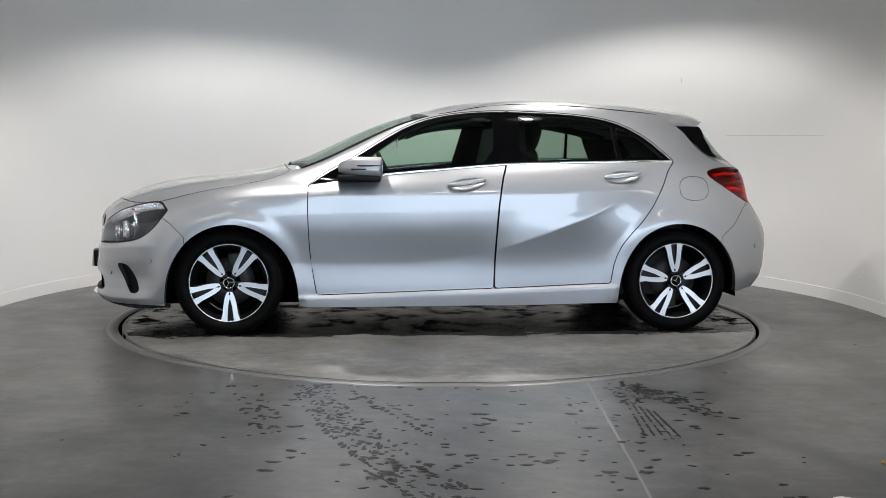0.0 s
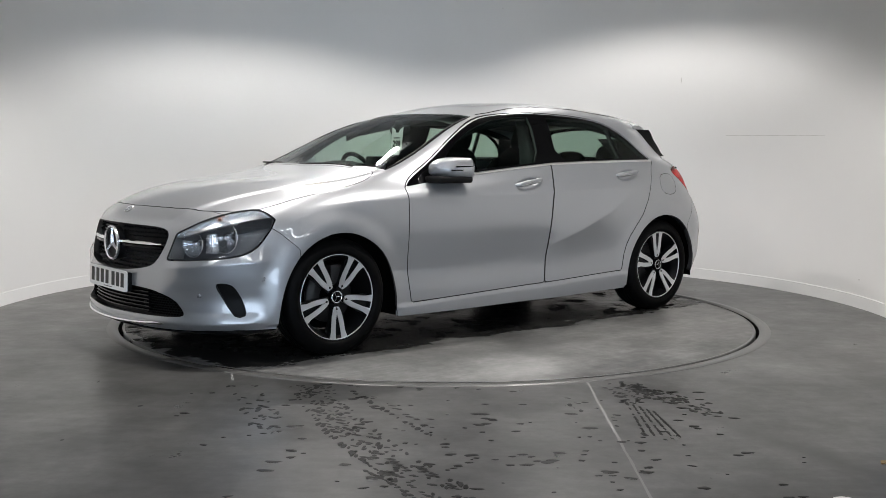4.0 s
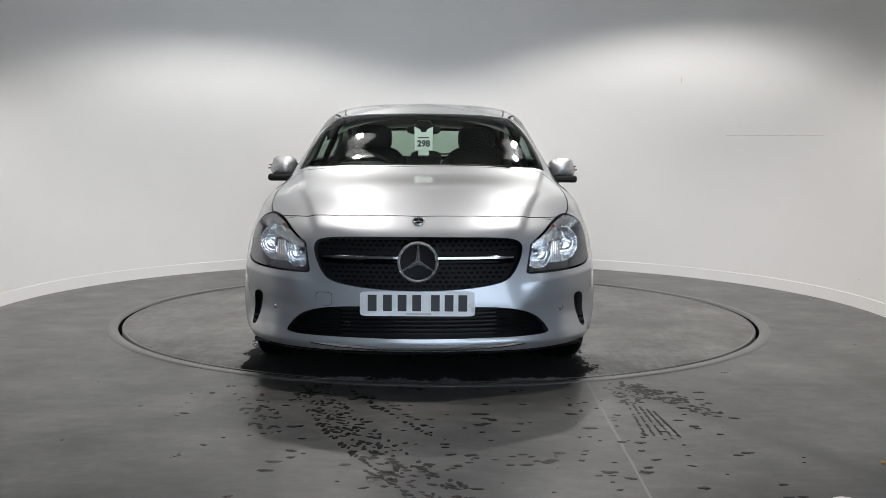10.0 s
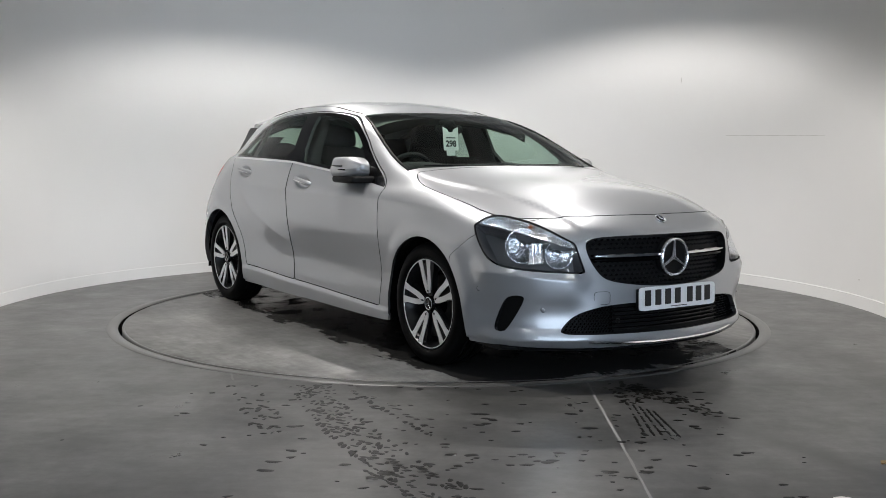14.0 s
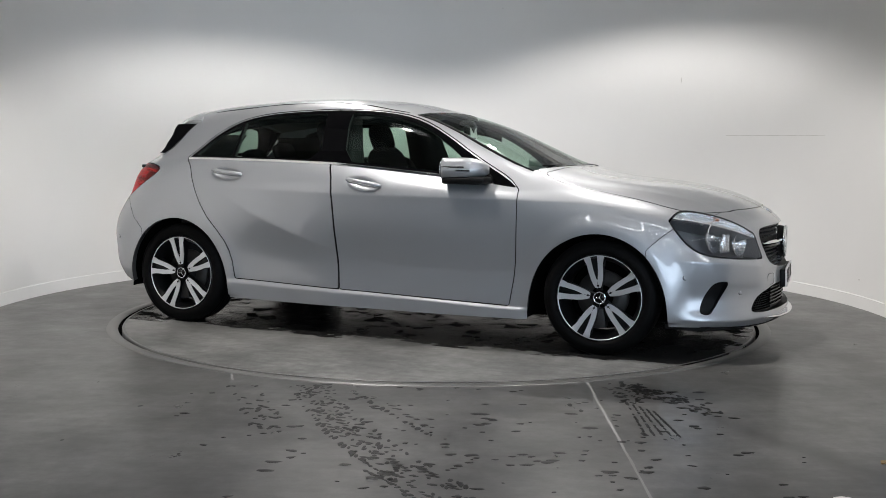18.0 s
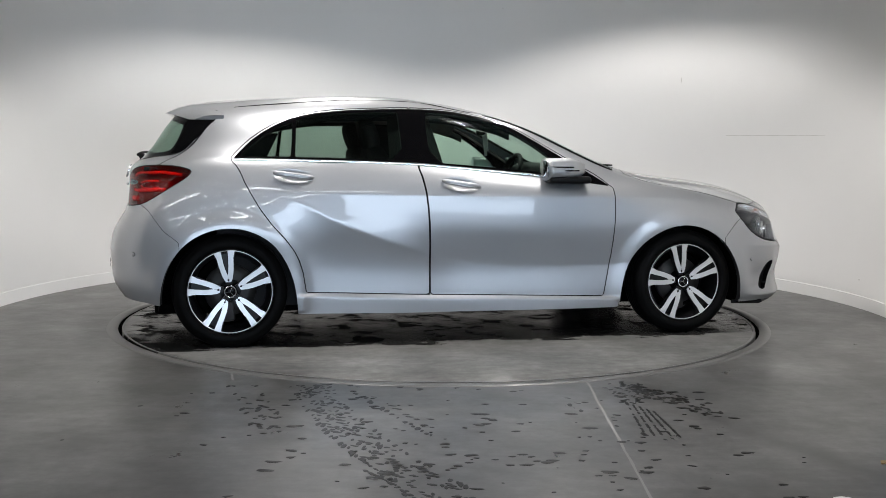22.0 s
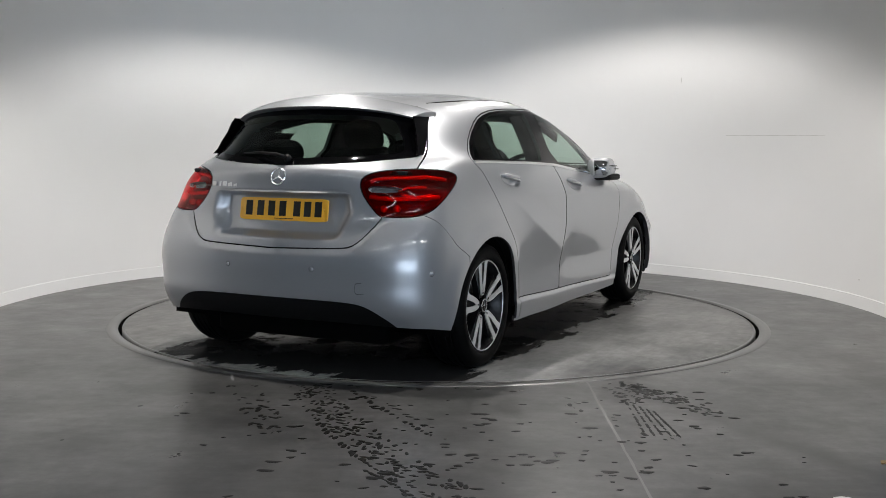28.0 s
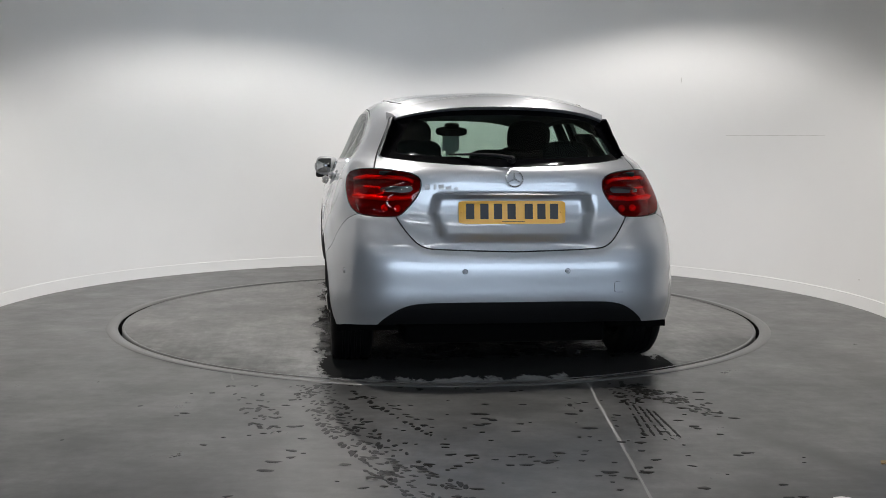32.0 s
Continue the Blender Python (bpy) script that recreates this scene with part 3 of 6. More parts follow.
class Skin:
    """Half of the body as a polygon mesh whose faces carry panel names and can be cut along outlines."""

    def __init__(self, P, N):
        nv, ns = P.shape[:2]
        self.co = [tuple(p) for p in P.reshape(-1, 3)]
        self.no = [tuple(p) for p in N.reshape(-1, 3)]
        self.faces, self.tags = [], []
        for i in range(nv - 1):
            for j in range(ns - 1):
                a = i * ns + j
                self.faces.append((a, a + 1, a + 1 + ns, a + ns))
                self.tags.append("body")

    def field(self, axis_u, axis_v, outline):
        co = np.array(self.co)
        q = np.stack([co @ np.array(axis_u), co @ np.array(axis_v)], 1)
        pts = np.array(outline, float)
        d2 = np.full(len(q), 1e9)
        inside = np.zeros(len(q), bool)
        for a, b in zip(pts, np.roll(pts, -1, 0)):
            e = b - a
            w = q - a
            u = np.clip((w @ e) / max(e @ e, 1e-12), 0, 1)
            d2 = np.minimum(d2, ((w - u[:, None] * e) ** 2).sum(1))
            cond = (a[1] > q[:, 1]) != (b[1] > q[:, 1])
            with np.errstate(divide="ignore", invalid="ignore"):
                xi = e[0] * (q[:, 1] - a[1]) / (e[1] if abs(e[1]) > 1e-12 else 1e-12) + a[0]
            inside ^= cond & (q[:, 0] < xi)
        return np.where(inside, -1, 1) * np.sqrt(d2)

    def split(self, g, tag, sources, facing=None, least=0.05, ahead=9):
        """Faces where g < 0 take the tag; faces on the border are cut in two."""
        g = list(g)
        no = np.array(self.no)
        ok = (no @ np.array(facing) > least) if facing is not None else np.ones(len(no), bool)
        ok &= np.array(self.co)[:, 0] < ahead
        cache, faces, tags = {}, [], []

        def mid(a, b):
            key = (a, b) if a < b else (b, a)
            if key not in cache:
                u = g[a] / (g[a] - g[b])
                pa, pb, na, nb = self.co[a], self.co[b], self.no[a], self.no[b]
                self.co.append(tuple(p + (q - p) * u for p, q in zip(pa, pb)))
                n = [p + (q - p) * u for p, q in zip(na, nb)]
                s = math.sqrt(sum(c * c for c in n)) or 1
                self.no.append(tuple(c / s for c in n))
                g.append(0.0)
                cache[key] = len(self.co) - 1
            return cache[key]

        for f, old in zip(self.faces, self.tags):
            if old not in sources or not any(ok[i] for i in f if i < len(ok)):
                faces.append(f), tags.append(old)
                continue
            neg = [g[i] < 0 for i in f]
            if all(neg):
                faces.append(f), tags.append(tag)
            elif not any(neg):
                faces.append(f), tags.append(old)
            else:
                fin, fout = [], []
                for k, i in enumerate(f):
                    j = f[(k + 1) % len(f)]
                    (fin if neg[k] else fout).append(i)
                    if neg[k] != (g[j] < 0) and g[i] != 0 and g[j] != 0:
                        c = mid(i, j)
                        fin.append(c), fout.append(c)
                    elif neg[k] != (g[j] < 0):
                        c = i if g[i] == 0 else j
                        if c not in fin:
                            fin.append(c)
                        if c not in fout:
                            fout.append(c)
                if len(fin) > 2:
                    faces.append(tuple(fin)), tags.append(tag)
                if len(fout) > 2:
                    faces.append(tuple(fout)), tags.append(old)
        self.faces, self.tags = faces, tags

    def panel(self, tag, sources, axes, outline, facing, gap=0.0055, gap_tag="gap", least=0.05, ahead=9):
        g = self.field(*axes, outline)
        if gap:
            self.split(g - gap / 2, "_", sources, facing, least, ahead)
            g = self.field(*axes, outline)
            self.split(g + gap / 2, tag, ("_",), facing, least, ahead)
            self.tags = [gap_tag if tg == "_" else tg for tg in self.tags]
        else:
            self.split(g, tag, sources, facing, least, ahead)

    def even(self, tag, w, order):
        """Lays a pane on one smooth polynomial sheet in the depth axis w."""
        ids = np.array(sorted({i for f, t in zip(self.faces, self.tags) if t == tag for i in f}))
        co = np.array(self.co)[ids]
        u, v = [k for k in range(3) if k != w]
        cu, cv = (0 if u == 1 else co[:, u].mean()), (0 if v == 1 else co[:, v].mean())
        a, b = co[:, u] - cu, co[:, v] - cv
        terms = [(i, j) for i in range(order + 1) for j in range(order + 1 - i) if not (u == 1 and i % 2 or v == 1 and j % 2)]
        A = np.stack([a**i * b**j for i, j in terms], 1)
        k = np.linalg.lstsq(A, co[:, w], rcond=None)[0]
        ga = sum(c * i * a ** max(i - 1, 0) * b**j for c, (i, j) in zip(k, terms))
        gb = sum(c * j * a**i * b ** max(j - 1, 0) for c, (i, j) in zip(k, terms))
        n = np.zeros_like(co)
        n[:, w], n[:, u], n[:, v] = 1, -ga, -gb
        n /= np.linalg.norm(n, axis=1, keepdims=True)
        n *= np.sign((n * np.array(self.no)[ids]).sum(1).mean())
        co[:, w] = A @ k
        for q, p, m in zip(ids, co, n):
            self.co[q], self.no[q] = tuple(p), tuple(m)

    def take(self, tag):
        """Vertices, normals and faces of one panel."""
        used, faces = {}, []
        for f, tg in zip(self.faces, self.tags):
            if tg == tag:
                faces.append(tuple(used.setdefault(i, len(used)) for i in f))
        keys = list(used)
        return np.array([self.co[i] for i in keys]).reshape(-1, 3), np.array([self.no[i] for i in keys]).reshape(-1, 3), faces


def flange(co, no, faces, depth):
    """Turns the rim of a panel inward, so that it has an edge of that depth."""
    seen = {}
    for f in faces:
        for a, b in zip(f, f[1:] + f[:1]):
            seen[(a, b)] = seen.get((a, b), 0) + 1
    rim = [(a, b) for (a, b) in seen if (b, a) not in seen and not (abs(co[a][1]) < 1e-6 and abs(co[b][1]) < 1e-6)]
    if not rim or depth == 0:
        return co, no, faces
    co, no, faces = list(map(tuple, co)), list(map(tuple, no)), list(faces)
    new_ids = {}
    for a, b in rim:
        pa, pb = np.array(co[a]), np.array(co[b])
        out = np.cross(pb - pa, np.array(no[a]))
        out = out / (np.linalg.norm(out) or 1)
        for i in (a, b):
            if i not in new_ids:
                new_ids[i] = (len(co), len(co) + 1)
                n = np.array(no[i])
                co.append(co[i]), no.append(tuple(n * 0.6 + out * 0.8))
                co.append(tuple(np.array(co[i]) - n * depth)), no.append(tuple(out))
        faces.append((new_ids[a][0], new_ids[a][1], new_ids[b][1], new_ids[b][0]))
    return np.array(co), np.array(no), faces


def flip_side(co, no, faces):
    return co * MIRROR, no * MIRROR, [f[::-1] for f in faces]


def rounded(pts, times=2):
    """Corner-cut closed outline; a point given twice keeps its corner sharper."""
    p = np.array(pts, float)
    for _ in range(times):
        q = np.roll(p, -1, 0)
        p = np.stack([0.75 * p + 0.25 * q, 0.25 * p + 0.75 * q], 1).reshape(-1, 2)
    return p


X, Y, Z = (1, 0, 0), (0, 1, 0), (0, 0, 1)
SIDE, TOP, FRONT = (X, Z), (X, Y), (Y, Z)
R2 = math.sqrt(0.5)
CORNER_F = ((-R2, R2, 0), Z)      # along the front corner
CORNER_R = ((R2, R2, 0), Z)       # along the rear corner
OUT_F, OUT_R = (R2, R2, 0), (-R2, R2, 0)


def both(half):
    """A left-right symmetric outline from its half (first coordinate >= 0 is the half's)."""
    return [(a, b) for a, b in half] + [(-a, b) for a, b in half[::-1]]


DLO = [(.872, .893), (.872, .893), (.36, .962), (.02, .992), (-.28, 1.018), (-.66, 1.03), (-1.20, 1.040), (-1.33, 1.04), (-1.30, 1.075), (-1.20, 1.17), (-1.05, 1.258),
       (-.90, 1.302), (-.70, 1.325), (-.40, 1.337), (-.18, 1.336), (0, 1.322), (.15, 1.293), (.29, 1.243), (.43, 1.165), (.56, 1.083), (.68, 1.012), (.80, .945)]
DOOR_F = [(.885, .885), (.885, .885), (.888, .76), (.885, .62), (.874, .45), (.838, .238), (.838, .238), (.3, .254), (-.222, .272), (-.222, .272), (-.226, .5), (-.238, .74),
          (-.262, .92), (-.295, 1.02), (-.315, 1.345), (-.315, 1.345), (-.18, 1.343), (0, 1.329), (.155, 1.30), (.295, 1.25), (.435, 1.172), (.565, 1.091), (.685, 1.02), (.81, .953)]
DOOR_R = [(-.227, .272), (-.227, .272), (-.60, .288), (-.935, .302), (-.935, .302), (-.958, .45), (-1.015, .565), (-1.155, .72), (-1.255, .89), (-1.30, 1.0), (-1.345, 1.04), (-1.31, 1.083),
          (-1.205, 1.178), (-1.055, 1.266), (-.90, 1.31), (-.70, 1.332), (-.40, 1.344), (-.32, 1.345), (-.32, 1.345), (-.30, 1.02), (-.267, .92), (-.243, .74), (-.231, .5)]
PANE_F = [(.63, .945), (.36, .985), (.02, 1.012), (-.215, 1.03), (-.235, 1.315), (-.18, 1.317), (0, 1.302), (.14, 1.273), (.27, 1.225), (.40, 1.15), (.52, 1.06)]
PANE_R = [(-.375, 1.037), (-.66, 1.048), (-.985, 1.053), (-.985, 1.053), (-.97, 1.262), (-.97, 1.262), (-.86, 1.296), (-.70, 1.308), (-.39, 1.318), (-.39, 1.318)]
PANE_Q = [(-1.01, 1.053), (-1.01, 1.053), (-1.285, 1.058), (-1.285, 1.058), (-1.18, 1.16), (-1.06, 1.228), (-.99, 1.252), (-.99, 1.252)]
HEADLIGHT = [(-1.168, .533), (-1.168, .533), (-1.118, .665), (-1.118, .665), (-.95, .748), (-.77, .788), (-.69, .780), (-.632, .738), (-.632, .738), (-.645, .69), (-.69, .612), (-.735, .575), (-.81, .555), (-.96, .543)]
TAILLIGHT = [(-.525, .968), (-.60, .998), (-.74, 1.008), (-.93, .998), (-1.02, .972), (-1.034, .925), (-1.018, .87), (-.966, .79), (-.952, .78), (-.85, .782), (-.75, .795), (-.66, .85)]
INDICATOR = [(-1.13, .662), (-1.07, .72), (-.97, .80), (-.60, .82), (-.60, .748), (-.70, .745), (-.86, .712), (-1.0, .675), (-1.12, .638)]
REVERSE = [(-.995, .93), (-.85, .918), (-.85, .903), (-.87, .897), (-.995, .893), (-1.003, .91)]
GRILLE = both([(0, .702), (.33, .700), (.455, .69), (.485, .66), (.475, .60), (.44, .53), (.395, .490), (.20, .462), (0, .457)])
LOWER_GRILLE = both([(0, .388), (.33, .386), (.475, .37), (.555, .335), (.615, .265), (.605, .248), (.43, .243), (0, .240)])
VENT = [(-.905, .425), (-.85, .428), (-.805, .415), (-.765, .33), (-.745, .255), (-.785, .248), (-.81, .258), (-.862, .34)]
BONNET = [(2.105, 0), (2.09, .25), (2.035, .44), (1.925, .60), (1.84, .69), (1.72, .745), (1.50, .765), (1.32, .765), (1.16, .752), (1.06, .725), (1.0, .685), (1.0, .685), (1.03, .55), (1.075, 0)]
BONNET = BONNET + [(x, -y) for x, y in BONNET[::-1]]
SCREEN = [(1.045, 0), (1.035, .25), (1.01, .45), (.975, .60), (.925, .698), (.925, .698), (.72, .675), (.50, .628), (.30, .574), (.155, .53), (.155, .53), (.19, .40), (.222, .22), (.232, 0)]
SCREEN = SCREEN + [(x, -y) for x, y in SCREEN[::-1]]
BACKLIGHT = both([(0, 1.302), (.30, 1.297), (.47, 1.275), (.52, 1.262), (.535, 1.24), (.61, 1.085), (.615, 1.068), (.60, 1.058), (.33, 1.030), (0, 1.018)])
TAILGATE = both([(0, 1.33), (.40, 1.33), (.535, 1.31), (.555, 1.25), (.64, 1.06), (.66, .98), (.56, .80), (.56, .775), (.49, .68), (.44, .641), (.38, .632), (0, .622)])
DIFFUSER = both([(0, .385), (.40, .383), (.50, .374), (.565, .345), (.64, .285), (.66, .24), (.60, .1), (0, .1)])
BLADE = [(-1.40, 1.32), (-1.418, 1.262), (-1.515, 1.172), (-1.612, 1.092), (-1.70, 1.055), (-2, 1.05), (-2, 1.32)]
REAR_PANE = both([(0, 1.272), (.30, 1.267), (.44, 1.248), (.475, 1.225), (.545, 1.10), (.54, 1.078), (.33, 1.062), (0, 1.052)])
BUMPER_F = [(3, .84), (1.99, .84), (1.93, .77), (1.735, .70), (1.69, .668), (1.60, .585), (1.60, .1), (3, .1)]
BUMPER_R = [(-3, .82), (-1.86, .82), (-1.78, .76), (-1.70, .65), (-1.62, .59), (-1.60, .1), (-3, .1)]


def disc_outline(cx, cz, r, n=48):
    return [(cx + r * math.cos(a), cz + r * math.sin(a)) for a in np.linspace(0, math.tau, n, endpoint=False)]


def superellipse(cx, cz, rx, rz, p=2.6, n=40):
    out = []
    for a in np.linspace(0, math.tau, n, endpoint=False):
        c, s = math.cos(a), math.sin(a)
        out.append((cx + rx * math.copysign(abs(c) ** (2 / p), c), cz + rz * math.copysign(abs(s) ** (2 / p), s)))
    return out


ARCH_F = [(1.73, 0), (1.722, .20), (1.708, .35), (1.66, .47), (1.58, .575), (1.46, .645), (1.335, .665), (1.21, .642), (1.08, .565), (.995, .455), (.955, .33), (.942, .20), (.935, 0)]
ARCH_R = [(-.972, 0), (-.980, .2), (-.998, .36), (-1.05, .49), (-1.125, .59), (-1.235, .652), (-1.355, .672), (-1.485, .648), (-1.60, .575), (-1.68, .465), (-1.715, .36), (-1.728, .25), (-1.73, 0)]


def cut_skin():
    sk = Skin(*shaped_skin())
    for arch in (ARCH_F, ARCH_R):
        sk.panel("void", ("body",), SIDE, rounded(arch), Y, gap=0, least=0.12)
    sk.panel("headlight", ("body",), CORNER_F, rounded(HEADLIGHT, 2), OUT_F, gap=0.009)
    sk.panel("indicator", ("headlight",), CORNER_F, rounded(INDICATOR), OUT_F, gap=0)
    sk.panel("tail_light", ("body",), CORNER_R, rounded(TAILLIGHT, 2), OUT_R)
    sk.panel("reverse_lens", ("tail_light",), CORNER_R, rounded(REVERSE), OUT_R, gap=0)
    sk.panel("grille_mouth", ("body",), FRONT, rounded(GRILLE), X, gap=0)
    sk.panel("lower_mouth", ("body",), FRONT, rounded(LOWER_GRILLE), X, gap=0)
    sk.panel("vent_mouth", ("body",), CORNER_F, rounded(VENT), OUT_F, gap=0)
    sk.panel("windscreen", ("body",), TOP, rounded(SCREEN, 1), (0.5, 0, 0.8), gap=0.004)
    sk.panel("bonnet", ("body",), TOP, rounded(BONNET, 1), Z, least=0.2)
    sk.panel("rear_window", ("body",), FRONT, rounded(BACKLIGHT), (-1, 0, 0), gap=0.004)
    sk.panel("rear_pane", ("rear_window",), FRONT, rounded(REAR_PANE), (-1, 0, 0), gap=0)
    sk.panel("tailgate", ("body",), FRONT, rounded(TAILGATE), (-1, 0, 0), gap=0.006, least=-0.35, ahead=-1.45)
    sk.panel("blade", ("body", "tailgate", "gap"), SIDE, BLADE, (-.5, .5, 0), gap=0, least=0.0)
    sk.panel("diffuser", ("body",), FRONT, rounded(DIFFUSER), (-1, 0, 0), gap=0.002)
    sk.panel("front_door", ("body",), SIDE, rounded(DOOR_F, 1), Y)
    sk.panel("rear_door", ("body",), SIDE, rounded(DOOR_R, 1), Y)
    sk.panel("window_frame", ("front_door", "rear_door", "gap", "body"), SIDE, rounded(DLO, 1), Y, gap=0)
    sk.panel("pane_front", ("window_frame",), SIDE, rounded(PANE_F, 1), Y, gap=0)
    sk.panel("pane_rear", ("window_frame",), SIDE, rounded(PANE_R, 1), Y, gap=0)
    sk.panel("pane_quarter", ("window_frame",), SIDE, rounded(PANE_Q, 1), Y, gap=0)
    sk.panel("front_bumper", ("body",), SIDE, BUMPER_F, (0.5, 0.5, -0.3), gap=0.003, least=-1)
    sk.panel("rear_bumper", ("body",), SIDE, BUMPER_R, (-0.5, 0.5, -0.3), gap=0.003, least=-1)
    sk.plain_body = sk.take("body")
    sk.panel("fuel_flap", ("body",), SIDE, superellipse(-1.452, .878, .092, .072), Y, gap=0.003)
    for tag, w, order in (("windscreen", 2, 4), ("rear_window", 0, 4), ("rear_pane", 0, 4), ("pane_front", 1, 3), ("pane_rear", 1, 3), ("pane_quarter", 1, 2)):
        sk.even(tag, w, order)
    return sk


def darken_edges(ob, main):
    """The turned-in edges of a panel are dark seam."""
    me = ob.data
    me.materials.append(SEAL)
    total = len(me.polygons)
    ids = np.zeros(total, np.int32)
    k = 0
    for n_main, n_all in main:
        ids[k + n_main:k + n_all] = 1
        k += n_all
    me.polygons.foreach_set("material_index", ids)


def panel_object(sk, tag, name, mat, parent, depth=0.012, sides="both", label=""):
    """One object across the middle, or one for each side."""
    co, no, faces = sk.take(tag)
    if not faces:
        return []
    n_main = len(faces)
    n_right = len(sk.plain_body[2]) if tag == "body" else n_main
    co, no, faces = flange(co, no, faces, depth)
    co, no = np.array(co), np.array(no)
    if sides == "both":
        c2, n2, f2 = flip_side(*([np.array(a) if i < 2 else a for i, a in enumerate(flange(*sk.plain_body, depth))] if tag == "body" else (co, no, faces)))
        k = len(co)
        ob = mesh_object(name, np.concatenate([co, c2]), list(faces) + [tuple(i + k for i in f) for f in f2], mat, parent, label, normals=np.concatenate([no, n2]))
        if depth:
            darken_edges(ob, ((n_main, len(faces)), (n_right, len(f2))))
        return [ob]
    c2, n2, f2 = flip_side(co, no, faces)
    obs = [mesh_object(name, co, faces, mat, parent, label, normals=no), mesh_object(name, c2, f2, mat, parent, label, normals=n2)]
    if depth:
        for ob in obs:
            darken_edges(ob, ((n_main, len(faces)),))
    return obs


# ---------------------------------------------------------------- more shapes
def cushion(bm, size, m=Matrix(), power=3.0, rings=12, steps=20):
    """A soft box: a superellipsoid of that size."""
    sx, sy, sz = (s / 2 for s in size)

    def curve(c):
        return math.copysign(abs(c) ** (2 / power), c)
    rows = []
    for i in range(1, rings):
        a = -math.pi / 2 + math.pi * i / rings
        rows.append([bm.verts.new(m @ Vector((sx * curve(math.cos(a)) * curve(math.cos(q)), sy * curve(math.cos(a)) * curve(math.sin(q)), sz * curve(math.sin(a)))))
                     for q in np.linspace(0, math.tau, steps, endpoint=False)])
    low, top = bm.verts.new(m @ Vector((0, 0, -sz))), bm.verts.new(m @ Vector((0, 0, sz)))
    for p, q in zip(rows, rows[1:]):
        for k in range(steps):
            bm.faces.new((p[k], p[(k + 1) % steps], q[(k + 1) % steps], q[k]))
    for k in range(steps):
        bm.faces.new((low, rows[0][(k + 1) % steps], rows[0][k]))
        bm.faces.new((top, rows[-1][k], rows[-1][(k + 1) % steps]))


def prism(bm, outline, depth, m=Matrix(), bevel=0.0):
    """A flat outline in local x, y with thickness along local z (from 0 to depth)."""
    lo = [bm.verts.new(m @ Vector((a, b, 0))) for a, b in outline]
    hi = [bm.verts.new(m @ Vector((a, b, depth))) for a, b in outline]
    n = len(outline)
    top = bm.faces.new(hi)
    bm.faces.new(lo[::-1])
    for k in range(n):
        bm.faces.new((lo[k], lo[(k + 1) % n], hi[(k + 1) % n], hi[k]))
    if bevel:
        bmesh.ops.bevel(bm, geom=list(top.edges), offset=bevel, segments=2, affect="EDGES", profile=0.5)


def loft(bm, sections, closed=True, caps=True):
    """Skins a row of equal-length point loops."""
    rows = [[bm.verts.new(Vector(p)) for p in s] for s in sections]
    n = len(rows[0])
    for p, q in zip(rows, rows[1:]):
        for k in range(n if closed else n - 1):
            bm.faces.new((p[k], p[(k + 1) % n], q[(k + 1) % n], q[k]))
    if caps and closed:
        bm.faces.new(rows[0][::-1])
        bm.faces.new(rows[-1])


def star_shape(bm, r, m, thick=0.006, ring=0.1):
    """Ring with three tapering arms; lies in local x, y, faces local +z."""
    rings = []
    for a in np.linspace(0, math.tau, 48, endpoint=False):
        c, s = math.cos(a), math.sin(a)
        rings.append([bm.verts.new(m @ Vector(((r + d) * c, (r + d) * s, h))) for d, h in ((0, 0), (0, thick), (-ring * r * .5, thick * 1.5), (-ring * r, thick), (-ring * r, 0))])
    for p, q in zip(rings, rings[1:] + rings[:1]):
        for k in range(4):
            bm.faces.new((p[k], q[k], q[k + 1], p[k + 1]))
    for k in range(3):
        a = radians(90 + 120 * k)
        w = r * 0.12
        d, e = Vector((math.cos(a), math.sin(a), 0)), Vector((-math.sin(a), math.cos(a), 0))
        tip = d * r * 0.96
        pts = [e * w, tip + e * r * .02, tip - e * r * .02, e * -w, Vector((0, 0, thick * 1.4)), tip + Vector((0, 0, thick * .8))]
        v = [bm.verts.new(m @ q) for q in pts]
        for f in ((0, 4, 5, 1), (4, 3, 2, 5), (0, 3, 4)):
            bm.faces.new([v[i] for i in f])


AIM_X = Matrix(((0, 0, 1, 0), (1, 0, 0, 0), (0, 1, 0, 0), (0, 0, 0, 1)))      # local z to +x, local x to +y, local y to +z
AIM_BACK = Matrix(((0, 0, -1, 0), (-1, 0, 0, 0), (0, 1, 0, 0), (0, 0, 0, 1)))  # local z to -x
AIM_Y = Matrix(((-1, 0, 0, 0), (0, 0, 1, 0), (0, 1, 0, 0), (0, 0, 0, 1)))     # local z to +y


def at(x, y, z, m=Matrix()):
    return Matrix.Translation((x, y, z)) @ m


# ---------------------------------------------------------------- body panels
def on_skin(a, b2, view):
    """The skin's depth at a place: view 'front' and 'rear' take (y, z) and give x; 'side' takes (x, z) and gives y; 'top' takes (x, y) and gives z."""
    u, v, w, facing = {"front": (1, 2, 0, (1, 0, 0)), "rear": (1, 2, 0, (-1, 0, 0)), "side": (0, 2, 1, (0, 1, 0)), "top": (0, 1, 2, (0, 0, 1))}[view]
    ok = NO @ np.array(facing) > 0.15
    d = (CO[:, u] - (abs(a) if u == 1 else a)) ** 2 + (CO[:, v] - b2) ** 2 + np.where(ok, 0, 9)
    near = np.argsort(d)[:4]
    wgt = 1 / (np.sqrt(d[near]) + 1e-4)
    return float((CO[near, w] * wgt).sum() / wgt.sum())


